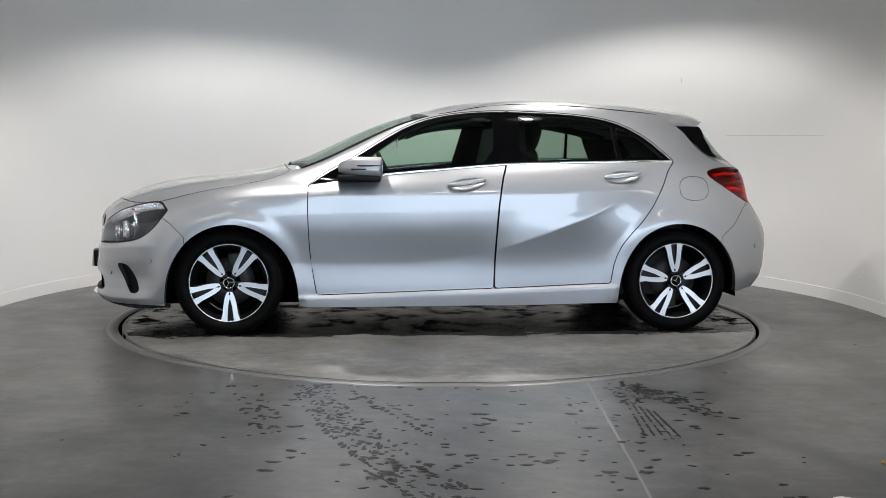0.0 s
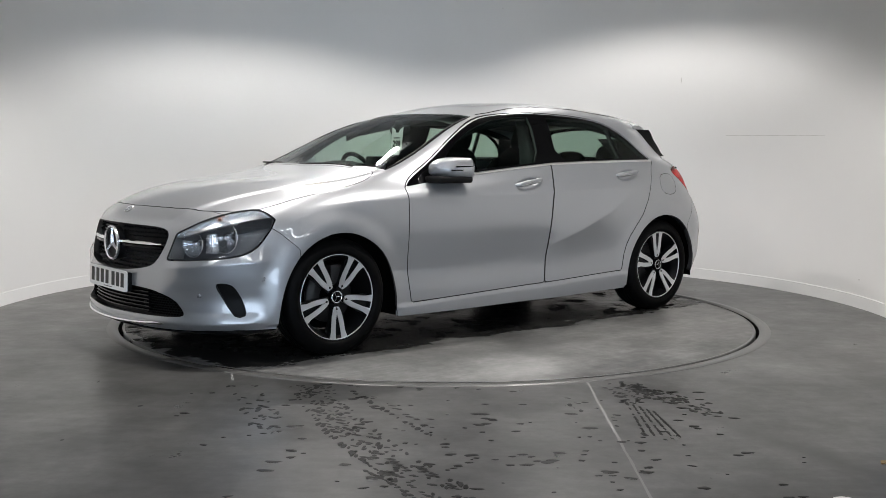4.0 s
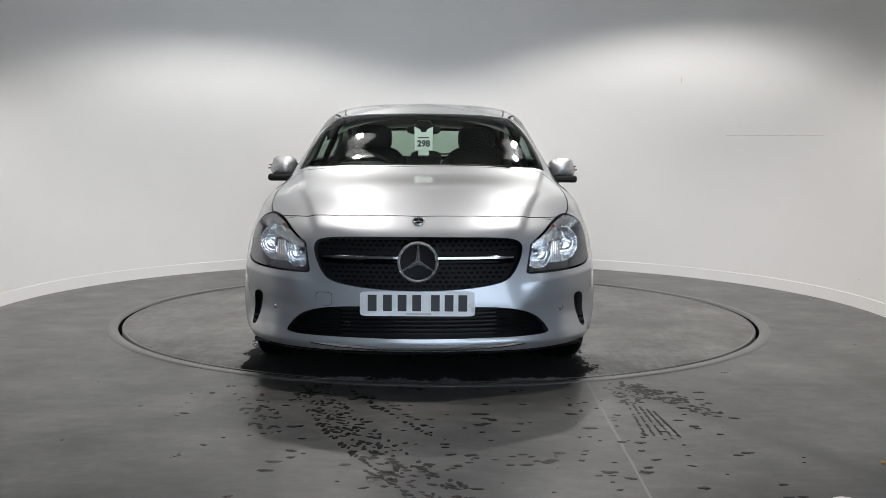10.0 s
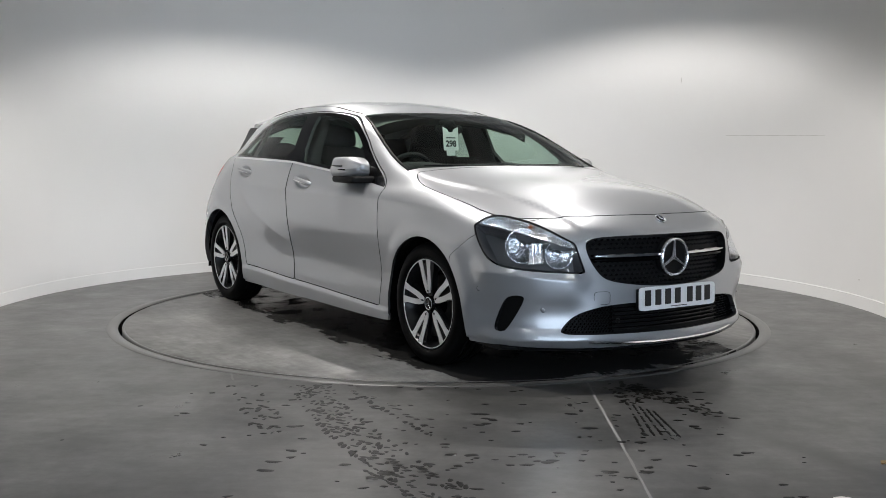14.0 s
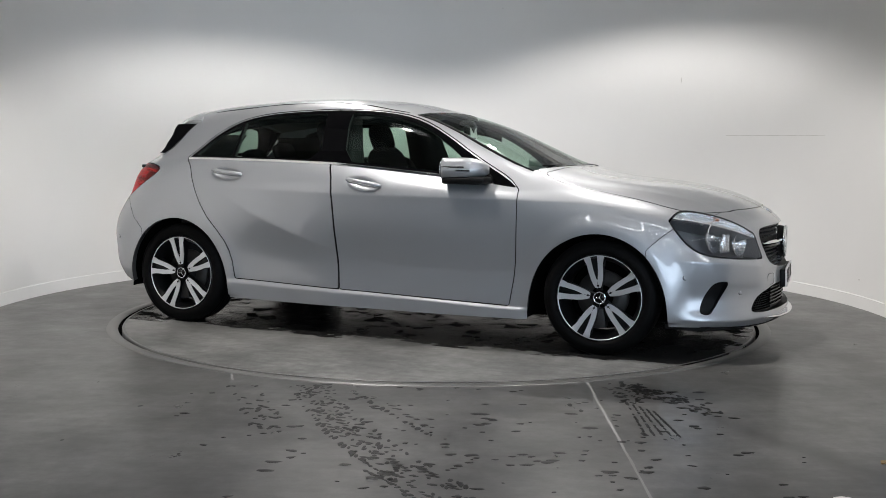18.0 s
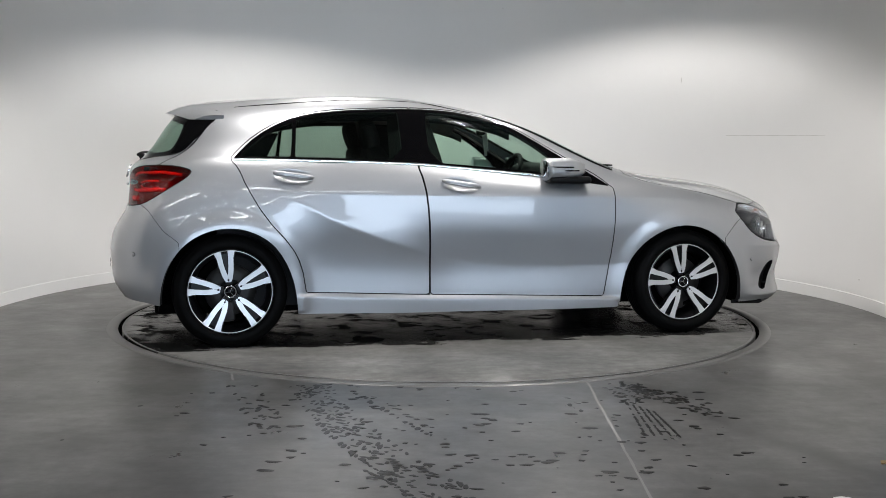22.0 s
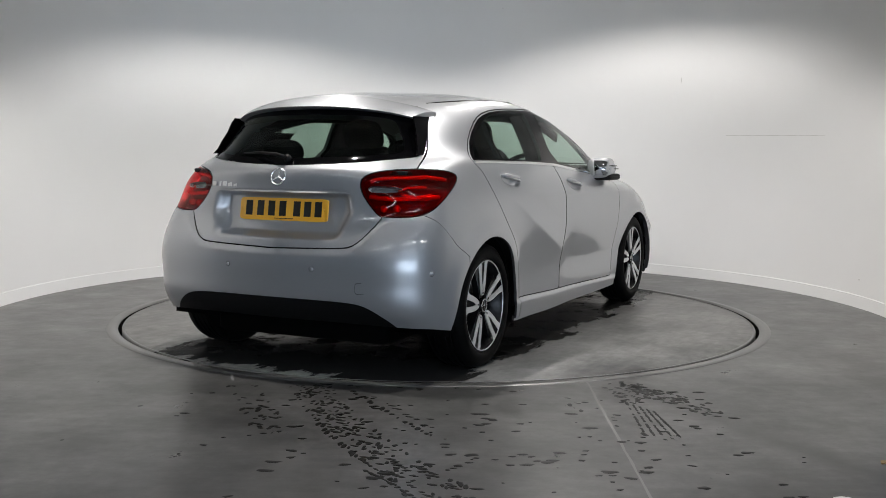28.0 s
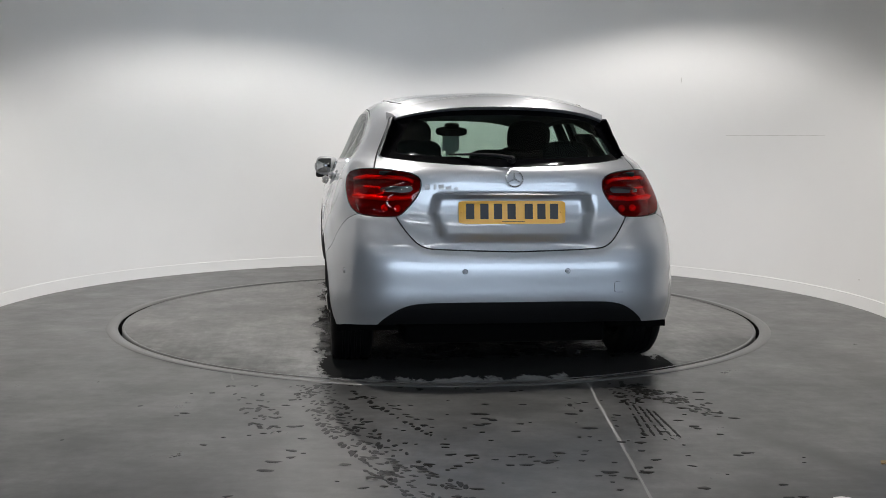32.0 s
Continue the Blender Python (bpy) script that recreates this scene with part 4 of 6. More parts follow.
CAR = empty("car", "silver metallic five-door hatchback car on the turntable", "car")
SK = cut_skin()
CO, NO = np.array(SK.co), np.array(SK.no)
BODY = panel_object(SK, "body", "body", PAINT, CAR, 0.014)[0]
panel_object(SK, "bonnet", "bonnet", PAINT, CAR)
F_BUMPER = panel_object(SK, "front_bumper", "front_bumper", PAINT, CAR, 0.03)[0]
R_BUMPER = panel_object(SK, "rear_bumper", "rear_bumper", PAINT, CAR, 0.03)[0]
HATCH = panel_object(SK, "tailgate", "tailgate", PAINT, CAR)[0]
panel_object(SK, "windscreen", "windscreen", GLASS_FRONT, CAR, 0, label="clear laminated windscreen")
panel_object(SK, "rear_pane", "rear_window", GLASS_DARK, HATCH, 0, label="dark tinted rear window")
panel_object(SK, "rear_window", "window_border", BLACK_GLOSS, HATCH, 0, label="black border of the rear window")
panel_object(SK, "diffuser", "diffuser", BLACK_PLASTIC, CAR, 0.02, label="black plastic lower bumper insert")
FRONT_DOORS = panel_object(SK, "front_door", "front_door", PAINT, CAR, sides="each")
REAR_DOORS = panel_object(SK, "rear_door", "rear_door", PAINT, CAR, sides="each")
for ob in panel_object(SK, "fuel_flap", "fuel_flap", PAINT, CAR, 0.008, sides="each")[1:]:
    bpy.data.objects.remove(ob)
FRAMES = panel_object(SK, "window_frame", "window_frame", BLACK_GLOSS, CAR, 0.02, sides="each", label="gloss black window frame")
panel_object(SK, "pane_front", "front_window", GLASS_SIDE, CAR, 0, sides="each")
panel_object(SK, "pane_rear", "rear_side_window", GLASS_DARK, CAR, 0, sides="each")
panel_object(SK, "pane_quarter", "quarter_window", GLASS_DARK, CAR, 0, sides="each")


def sunk(tag, name, mat, parents, depth, label="", sides="each", wall=None):
    """A copy of a panel set inward by depth, as the bed behind a lens or in an opening, with its side walls."""
    co, no, faces = SK.take(tag)
    bed = co - no * depth
    obs = []
    for s in (1, -1) if sides == "each" else (0,):
        sets = []
        if s >= 0:
            sets.append((bed, no, faces, co))
        if s <= 0:
            c2, n2, f2 = flip_side(bed, no, faces)
            sets.append((c2, n2, f2, co * MIRROR))
        V, Nn, Fc = [], [], []
        for c, n, f, top in sets:
            k = len(V)
            V += list(c)
            Nn += list(n)
            Fc += [tuple(i + k for i in q) for q in f]
            seen = set()
            for q in f:
                for a, b2 in zip(q, q[1:] + q[:1]):
                    seen.add((a, b2))
            for a, b2 in seen:
                if (b2, a) not in seen and not (abs(c[a][1]) < 1e-6 and abs(c[b2][1]) < 1e-6):
                    w = len(V)
                    out = np.cross(c[b2] - c[a], n[a])
                    out = -out / (np.linalg.norm(out) or 1)
                    V += [c[a], c[b2], top[b2], top[a]]
                    Nn += [out] * 4
                    Fc.append((w + 3, w + 2, w + 1, w))
        par = parents[len(obs)] if isinstance(parents, list) else parents
        obs.append(mesh_object(name, V, Fc, mat, par, label, normals=Nn))
    return obs


# headlights: dark bed, two chrome bowls, clear lens over all
HEAD_BEDS = sunk("headlight", "headlight", LAMP_BED, CAR, 0.10, "clear-lensed halogen headlight with chrome reflectors")
sunk("indicator", "indicator", CHROME_RIBBED, HEAD_BEDS, 0.018, "ribbed chrome strip with an amber bulb")
for tag in ("headlight", "indicator"):
    for ob, bed in zip(panel_object(SK, tag, "lens", LENS, CAR, 0, sides="each"), HEAD_BEDS):
        ob.parent = bed
        ob.visible_shadow = False
for sgn, bed in zip((1, -1), HEAD_BEDS):
    for (cx, cy, cz, r) in ((2.030, 0.560, 0.612, 0.066), (1.915, 0.685, 0.650, 0.080)):
        m = at(cx, sgn * cy, cz, Matrix.Rotation(sgn * radians(22), 4, "Z") @ AIM_X)
        bm = bmesh.new()
        lathe(bm, [(r * 1.06, .012), (r, .014), (r * .98, .006), (r * .8, -.014), (r * .5, -.028), (r * .22, -.034)], 36, m)
        part("reflector", bm, CHROME_RIBBED, bed, "round chrome reflector bowl")
        bm = bmesh.new()
        bmesh.ops.create_uvsphere(bm, u_segments=14, v_segments=8, radius=r * 0.3, matrix=m @ Matrix.Translation((0, 0, -0.012)))
        part("bulb_cap", bm, CHROME, bed)
    bm = bmesh.new()
    m = at(1.965, sgn * .642, .615, Matrix.Rotation(sgn * radians(32), 4, "Z") @ AIM_X)
    prism(bm, [(-.035, -.05), (.035, -.048), (.03, .055), (-.028, .052)], 0.02, m, 0.006)
    part("divider", bm, CHROME_RIBBED, bed, "ribbed chrome between the bowls")
    bm = bmesh.new()
    bmesh.ops.create_uvsphere(bm, u_segments=14, v_segments=8, radius=0.007, matrix=at(1.930, sgn * .648, .738) @ Matrix.Diagonal((1.6, 1.6, .9, 1)))
    part("amber_bulb", bm, AMBER, bed, "amber indicator bulb")

# tail lights
TAIL_BEDS = sunk("tail_light", "tail_light", TAIL_BED, CAR, 0.045, "red tail light with a clear reversing strip")
for ob, bed in zip(panel_object(SK, "tail_light", "red_lens", RED_LENS, CAR, 0, sides="each"), TAIL_BEDS):
    ob.parent = bed
    ob.visible_shadow = False
sunk("reverse_lens", "reverse_lamp", REVERSE_BED, TAIL_BEDS, 0.030, "clear silvery reversing lamp")
for ob, bed in zip(panel_object(SK, "reverse_lens", "clear_lens", LENS, CAR, 0, sides="each"), TAIL_BEDS):
    ob.parent = bed
    ob.visible_shadow = False
REAR_OUT = np.array([-R2, R2, 0])
REAR_OK = NO @ REAR_OUT > 0.25
REAR_U = CO @ np.array([R2, R2, 0])


def rear_corner(u, z, depth):
    """A place under the rear corner's skin."""
    d = (REAR_U - u) ** 2 + (CO[:, 2] - z) ** 2 + np.where(REAR_OK, 0, 9)
    near = np.argsort(d)[:4]
    wgt = 1 / (np.sqrt(d[near]) + 1e-4)
    wgt /= wgt.sum()
    return (CO[near] * wgt[:, None]).sum(0) - depth * (NO[near] * wgt[:, None]).sum(0)


GUIDES = (((-.60, .965), (-.70, .980), (-.84, .982), (-.95, .972), (-.995, .950)), ((-.66, .885), (-.78, .877), (-.90, .872), (-.96, .872), (-1.0, .878)), ((-.72, .93), (-.80, .93), (-.86, .915), (-.86, .895), (-.78, .885), (-.70, .895)))
for way, thick in zip(GUIDES, (.010, .012, .006)):
    pts = natural_spline(np.arange(len(way)) / (len(way) - 1), np.array(way), np.linspace(0, 1, 16))
    for sgn, bed in zip((1, -1), TAIL_BEDS):
        bm = bmesh.new()
        tube(bm, [rear_corner(u, z, .026) * np.array([1, sgn, 1]) for u, z in pts], thick, 8)
        part("light_guide", bm, TAIL_GUIDE, bed, "bright red light guide")
for u, z in ((-.885, .825), (-.945, .825)):
    for sgn, bed in zip((1, -1), TAIL_BEDS):
        bm = bmesh.new()
        bmesh.ops.create_uvsphere(bm, u_segments=14, v_segments=8, radius=0.018, matrix=at(*(rear_corner(u, z, .026) * np.array([1, sgn, 1]))))
        part("bulb", bm, TAIL_GUIDE, bed, "round red bulb")

# mouths of the front bumper
GRILLE_OB = sunk("grille_mouth", "grille", BLACK_PLASTIC, CAR, 0.045, "black diamond grille with a silver louvre", sides="both")[0]
LOWER_OB = sunk("lower_mouth", "lower_grille", BLACK_PLASTIC, CAR, 0.05, "black honeycomb lower air intake", sides="both")[0]
sunk("vent_mouth", "corner_vent", BLACK_PLASTIC, CAR, 0.028, "narrow black corner vent")


NOSE_Y = np.linspace(0, .66, 34)
NOSE_X = [[on_skin(y, z, "front") for y in NOSE_Y] for z in np.arange(.2, .74, .02)]


def nose_x(y, z):
    """How far forward the nose stands at that width and height."""
    return float(np.interp(abs(y), NOSE_Y, NOSE_X[int(np.clip(round((z - .2) / .02), 0, len(NOSE_X) - 1))]))


def grille_half(z):
    return float(np.interp(z, [.46, .495, .53, .60, .66, .69, .70], [.20, .37, .425, .455, .465, .44, .33]))


# diamond studs of the grille
bm = bmesh.new()
for row, z in enumerate(np.arange(.475, .70, .0205)):
    half = grille_half(z)
    for k in range(-34, 35):
        y = (k + 0.5 * (row % 2)) * 0.0290
        if abs(y) < half - 0.012 and math.hypot(y, z - .59) > 0.10 and abs(z - .603) > 0.022:
            c = Vector((nose_x(y, z) - 0.026, y, z))
            v = [bm.verts.new(c + Vector(d)) for d in ((-.012, -.0125, 0), (-.012, 0, .0072), (-.012, .0125, 0), (-.012, 0, -.0072), (.004, 0, .0005))]
            for a, b2 in ((0, 1), (1, 2), (2, 3), (3, 0)):
                bm.faces.new((v[b2], v[a], v[4]))
studs = tagged(part("grille_studs", bm, GRILLE_STUD, GRILLE_OB, "small dark diamond studs", smooth=False), kind="stuff")


def louvre(y0, y1, z, h, off, mat, name):
    """A slat bowed along the nose."""
    secs = []
    for y in np.linspace(y0, y1, 14):
        x = nose_x(y, z) + off
        taper = 1 if abs(y) < .40 else .55
        secs.append([(x - .035, y, z + h * .5 * taper), (x - .006, y, z + h * .5 * taper), (x, y, z + h * .28 * taper), (x, y, z - h * .28 * taper), (x - .006, y, z - h * .5 * taper), (x - .035, y, z - h * .5 * taper)])
    bm = bmesh.new()
    loft(bm, secs)
    return part(name, bm, mat, GRILLE_OB, angle=35)


for sgn in (-1, 1):
    louvre(sgn * 0.085, sgn * 0.44, 0.607, 0.019, -0.002, CHROME, "louvre")
    louvre(sgn * 0.085, sgn * 0.44, 0.588, 0.020, -0.010, BLACK_GLOSS, "louvre")
bm = bmesh.new()
lathe(bm, [(.0001, .0), (.075, .0), (.088, .004), (.092, -.03)], 48, at(nose_x(0, .59) - 0.008, 0, .59, AIM_X))
part("emblem_base", bm, BLACK_PLASTIC, GRILLE_OB)
bm = bmesh.new()
star_shape(bm, 0.093, at(nose_x(0, .59) - 0.004, 0, .59, AIM_X), 0.010, 0.13)
part("emblem", bm, EMBLEM, GRILLE_OB, "round chrome emblem", angle=40)
near = np.argmin((CO[:, 1] ** 2) * 9 + (CO[:, 2] - .768) ** 2 + np.where(CO[:, 0] > 1.5, 0, 9))
lean = math.atan2(NO[near][2], NO[near][0])
BADGE_AT = at(CO[near][0], 0, CO[near][2], Matrix.Rotation(-lean, 4, "Y") @ AIM_X)
bm = bmesh.new()
lathe(bm, [(.0001, .003), (.024, .003), (.028, .0), (.028, -.012)], 32, BADGE_AT)
part("bonnet_badge", bm, BLACK_GLOSS, CAR, "small round dark badge")
bm = bmesh.new()
star_shape(bm, 0.029, BADGE_AT @ Matrix.Translation((0, 0, .0015)), 0.004, 0.2)
part("badge_ring", bm, EMBLEM, CAR, angle=40)

# lower intake: flat slats in the middle, honeycomb at the ends
for z in (.262, .281, .300, .319, .338, .357):
    secs = []
    for y in np.linspace(-.36, .36, 18):
        x = nose_x(y, z) - 0.022
        secs.append([(x - .02, y, z + .004), (x, y, z + .003), (x, y, z - .003), (x - .02, y, z - .004)])
    bm = bmesh.new()
    loft(bm, secs)
    part("slat", bm, BLACK_STUD, LOWER_OB, angle=30)
bm = bmesh.new()
for row, z in enumerate(np.arange(.255, .372, .0125)):
    half = float(np.interp(z, [.25, .27, .335, .37], [.60, .595, .545, .47]))
    for k in range(0, 34):
        y = .355 + (k + .5 * (row % 2)) * .0165
        if y < half - .01:
            for sg in (1, -1):
                c = Vector((nose_x(y, z) - 0.024, sg * y, z))
                ring = [c + Vector((-.10 * (math.cos(a) * .0072), sg * math.cos(a) * .0078, math.sin(a) * .0058)) for a in np.linspace(0, math.tau, 6, endpoint=False)]
                ring2 = [c + (p - c) * .62 + Vector((-.006, 0, 0)) for p in ring]
                vo, vi = [bm.verts.new(p) for p in ring], [bm.verts.new(p) for p in ring2]
                for q in range(6):
                    f = (vo[q], vo[(q + 1) % 6], vi[(q + 1) % 6], vi[q])
                    bm.faces.new(f if sg > 0 else f[::-1])
tagged(part("honeycomb", bm, BLACK_STUD, LOWER_OB, smooth=False), kind="stuff")

# chin strip
secs = []
for y in np.linspace(-.60, .60, 30):
    x = 2.276 - 0.165 * (abs(y) / 0.6) ** 2.2
    z = .197 + .026 * (abs(y) / .6) ** 3
    secs.append([(x - .05, y, z - .006), (x + .010, y, z - .006), (x + .014, y, z), (x + .008, y, z + .006), (x - .05, y, z + .004)])
bm = bmesh.new()
loft(bm, secs)
part("chin_strip", bm, CHROME, F_BUMPER, "thin bright strip along the chin", angle=40)
secs = []
for y in np.linspace(-.80, .80, 34):
    x = 2.225 - 0.33 * (abs(y) / 0.8) ** 2.6
    secs.append([(x - .2, y, .165), (x - .01, y, .160), (x + .015, y, .172), (x + .004, y, .186), (x - .2, y, .186)])
bm = bmesh.new()
loft(bm, secs)
part("chin", bm, BLACK_PLASTIC, F_BUMPER, "black plastic lip", angle=40)


# number plates: characters only as plain bars
def plate(x, z, lean, face_mat, front, name):
    m = at(x, 0, z, Matrix.Rotation(lean, 4, "Y") @ (AIM_X if front else AIM_BACK))
    bm = bmesh.new()
    prism(bm, superellipse(0, 0, .26, .0555, 14, 56), 0.006, m, 0.0015)
    ob = part(name, bm, face_mat, CAR, "number plate with plain dark bars for characters", angle=40)
    for cx in (-.187, -.118, -.052, .014, .098, .160, .222):
        bm = bmesh.new()
        prism(bm, [(cx - .020, -.037), (cx + .020, -.037), (cx + .020, .037), (cx - .020, .037)], 0.0012, m @ Matrix.Translation((-.018, .004, .0062)))
        part("character_bar", bm, INK, ob, smooth=False)
    bm = bmesh.new()
    prism(bm, [(-.05, -.047), (.06, -.047), (.06, -.0435), (-.05, -.0435)], 0.0008, m @ Matrix.Translation((0, 0, .0062)))
    part("maker_bar", bm, INK, ob, smooth=False)
    for sx in (-.245, .238):
        bm = bmesh.new()
        lathe(bm, [(.0001, .003), (.005, .002), (.006, 0)], 12, m @ Matrix.Translation((sx, .002, .006)))
        part("screw_cap", bm, face_mat, ob)
    return ob


plate(2.262, .403, radians(-2), PLATE_WHITE, True, "front_plate")
plate(-1.893, .801, radians(8), PLATE_YELLOW, False, "rear_plate")
bm = bmesh.new()
box(bm, (.03, .50, .10), at(2.246, 0, .400), 0.006)
part("plate_holder", bm, BLACK_PLASTIC, F_BUMPER, angle=30)

# tailgate furniture
bm = bmesh.new()
star_shape(bm, 0.043, at(-1.936, 0, .962, Matrix.Rotation(radians(20), 4, "Y") @ AIM_BACK), 0.006, 0.14)
part("emblem", bm, EMBLEM, HATCH, "round chrome emblem", angle=40)
for k, w in enumerate((.026, .012, .026, .026, .022)):
    cy = .424 - (0, .036, .066, .101, .135)[k] * 1.0
    bm = bmesh.new()
    prism(bm, [(-w / 2, -.012), (w / 2, -.012), (w / 2, .012), (-w / 2, .012)], .003, at(-1.908 - .022 * (1 - cy / .45), cy - .012, .921, Matrix.Rotation(radians(14), 4, "Y") @ Matrix.Rotation(radians(-9), 4, "Z") @ AIM_BACK), .001)
    part("badge_bar", bm, SATIN, HATCH, smooth=False)
# ledge over the plate
secs = []
for y in np.linspace(-.395, .395, 20):
    x = -1.943 + .055 * (abs(y) / .435) ** 2.4
    secs.append([(x + .03, y, .884), (x - .004, y, .884), (x - .008, y, .888), (x, y, .896), (x + .03, y, .896)])
bm = bmesh.new()
loft(bm, secs)
part("ledge", bm, PAINT, HATCH, angle=40)
# rear wiper
bm = bmesh.new()
lathe(bm, [(.0001, .022), (.016, .020), (.020, .0)], 24, at(-1.856, 0, 1.048, Matrix.Rotation(radians(38), 4, "Y") @ AIM_BACK))
part("wiper_pivot", bm, BLACK_PLASTIC, HATCH)
bm = bmesh.new()
tube(bm, [(-1.885, 0, 1.06), (-1.872, .06, 1.072), (-1.845, .18, 1.078), (-1.815, .30, 1.075)], [.009, .008, .007, .004], 8)
part("wiper_arm", bm, BLACK_PLASTIC, HATCH)

# spoiler over the rear window
secs = []
for y in np.linspace(-.570, .570, 39):
    q = abs(y) / .570
    back = -1.718 + .175 * q**2.2
    lead = -1.50 + .13 * q**2
    zt, zl = 1.316 - .055 * q**2.4, 1.373 - .090 * q**2.4
    yt = y * (1 - .065 * q**3)
    secs.append([(lead, y, zl - .012), (lead, y, zl + .0045), ((lead * 2 + back) / 3, y, (2 * zl + zt) / 3 + .014), ((lead + back * 2) / 3, (y + yt) / 2, (zl + 2 * zt) / 3 + .013), (back + .012, yt, zt + .004), (back, yt, zt - .004),
                 (back + .015, yt, zt - .012), (back + .10, yt, zt - .022), (lead - .07, y, zl - .06)])
bm = bmesh.new()
loft(bm, secs)
SPOILER = part("spoiler", bm, PAINT, HATCH, angle=50)
bm = bmesh.new()
box(bm, (.02, .34, .012), at(-1.640, 0, 1.296), .003)
part("brake_strip", bm, TAIL_BED, SPOILER, "dark red high brake light strip", angle=30)
# black blades beside the rear window
panel_object(SK, "blade", "blade", BLACK_GLOSS, HATCH, 0.012, sides="each", label="black blade beside the rear window")

for sgn in (1, -1):
    bm = bmesh.new()
    secs = []
    for u in np.linspace(0, 1, 9):
        y, z = .548 + .070 * u, 1.262 - .190 * u
        x, deep = on_skin(y, z, "rear"), .10 * (1 - u) + .035
        secs.append([(x + .012, sgn * (y + .010), z), (x - deep, sgn * (y + .002), z), (x - deep, sgn * (y - .006), z), (x + .012, sgn * (y - .012), z)])
    loft(bm, secs)
    part("fin", bm, BLACK_GLOSS, HATCH, "black fin beside the rear window", angle=40)

# roof channels
for sgn in (-1, 1):
    bm = bmesh.new()
    way = [(.09, .512), (.0, .524), (-.15, .535), (-.35, .540), (-.75, .538), (-1.05, .515), (-1.20, .498), (-1.31, .482)]
    tube(bm, [(x, sgn * y, on_skin(x, y, "top") - .001) for x, y in way], [.003, .005, .006, .006, .006, .006, .005, .003], 8)
    part("roof_channel", bm, BLACK_PLASTIC, CAR, "thin dark roof channel")

# belt strips under the side windows
for sgn, frame_ob in zip((1, -1), FRAMES):
    bm = bmesh.new()
    secs = []
    for x in np.linspace(.62, -1.325, 50):
        z = float(np.interp(-x, [-.80, -.36, -.02, .28, .66, 1.20, 1.33], [.907, .963, .993, 1.019, 1.031, 1.041, 1.041]))
        y = float(np.interp(-x, [-.87, -.30, .25, .80, 1.30], [.803, .812, .81, .803, .768])) - .35 * (z - float(np.interp(-x, [-.87, -.30, .25, .80, 1.30], [.905, .958, 1.01, 1.027, 1.035])))
        secs.append([(x, sgn * (y - .005), z - .007), (x, sgn * (y + .006), z - .007), (x, sgn * (y + .008), z), (x, sgn * (y + .004), z + .007), (x, sgn * (y - .005), z + .007)])
    loft(bm, secs)
    part("belt_strip", bm, CHROME, frame_ob, "bright strip under the windows", angle=50)

# door handles
for doors, (hx, hz, slope) in zip((FRONT_DOORS, REAR_DOORS), HANDLES):
    for sgn, door in zip((1, -1), doors):
        bm = bmesh.new()
        y0 = (on_skin(hx + .15, hz - slope * .15, "side") + on_skin(hx - .15, hz + slope * .15, "side")) / 2 - .012
        secs = []
        for k, u in enumerate(np.linspace(-1, 1, 17)):
            x = hx + .112 * u
            z = hz - slope * .112 * u + .010
            end = math.sqrt(max(0, 1 - abs(u) ** 6))
            y = y0 + .010 + .020 * (1 - abs(u) ** 4)
            hh, tt = .0155 * (0.5 + .5 * end), .011
            secs.append([(x, sgn * (y + tt * math.cos(a)), z + hh * math.sin(a)) for a in np.linspace(0, math.tau, 12, endpoint=False)])
        loft(bm, secs)
        part("handle", bm, PAINT, door, "silver pull handle with a bright insert")
        bm = bmesh.new()
        secs = []
        for u in np.linspace(-1, 1, 13):
            x = hx + .104 * u
            z = hz - slope * .104 * u + .003
            y = y0 + .019 + .020 * (1 - abs(u) ** 4)
            secs.append([(x, sgn * y, z - .003), (x, sgn * (y + .003), z - .002), (x, sgn * (y + .003), z + .002), (x, sgn * y, z + .003)])
        loft(bm, secs)
        part("handle_insert", bm, SATIN, door, "bright handle insert")

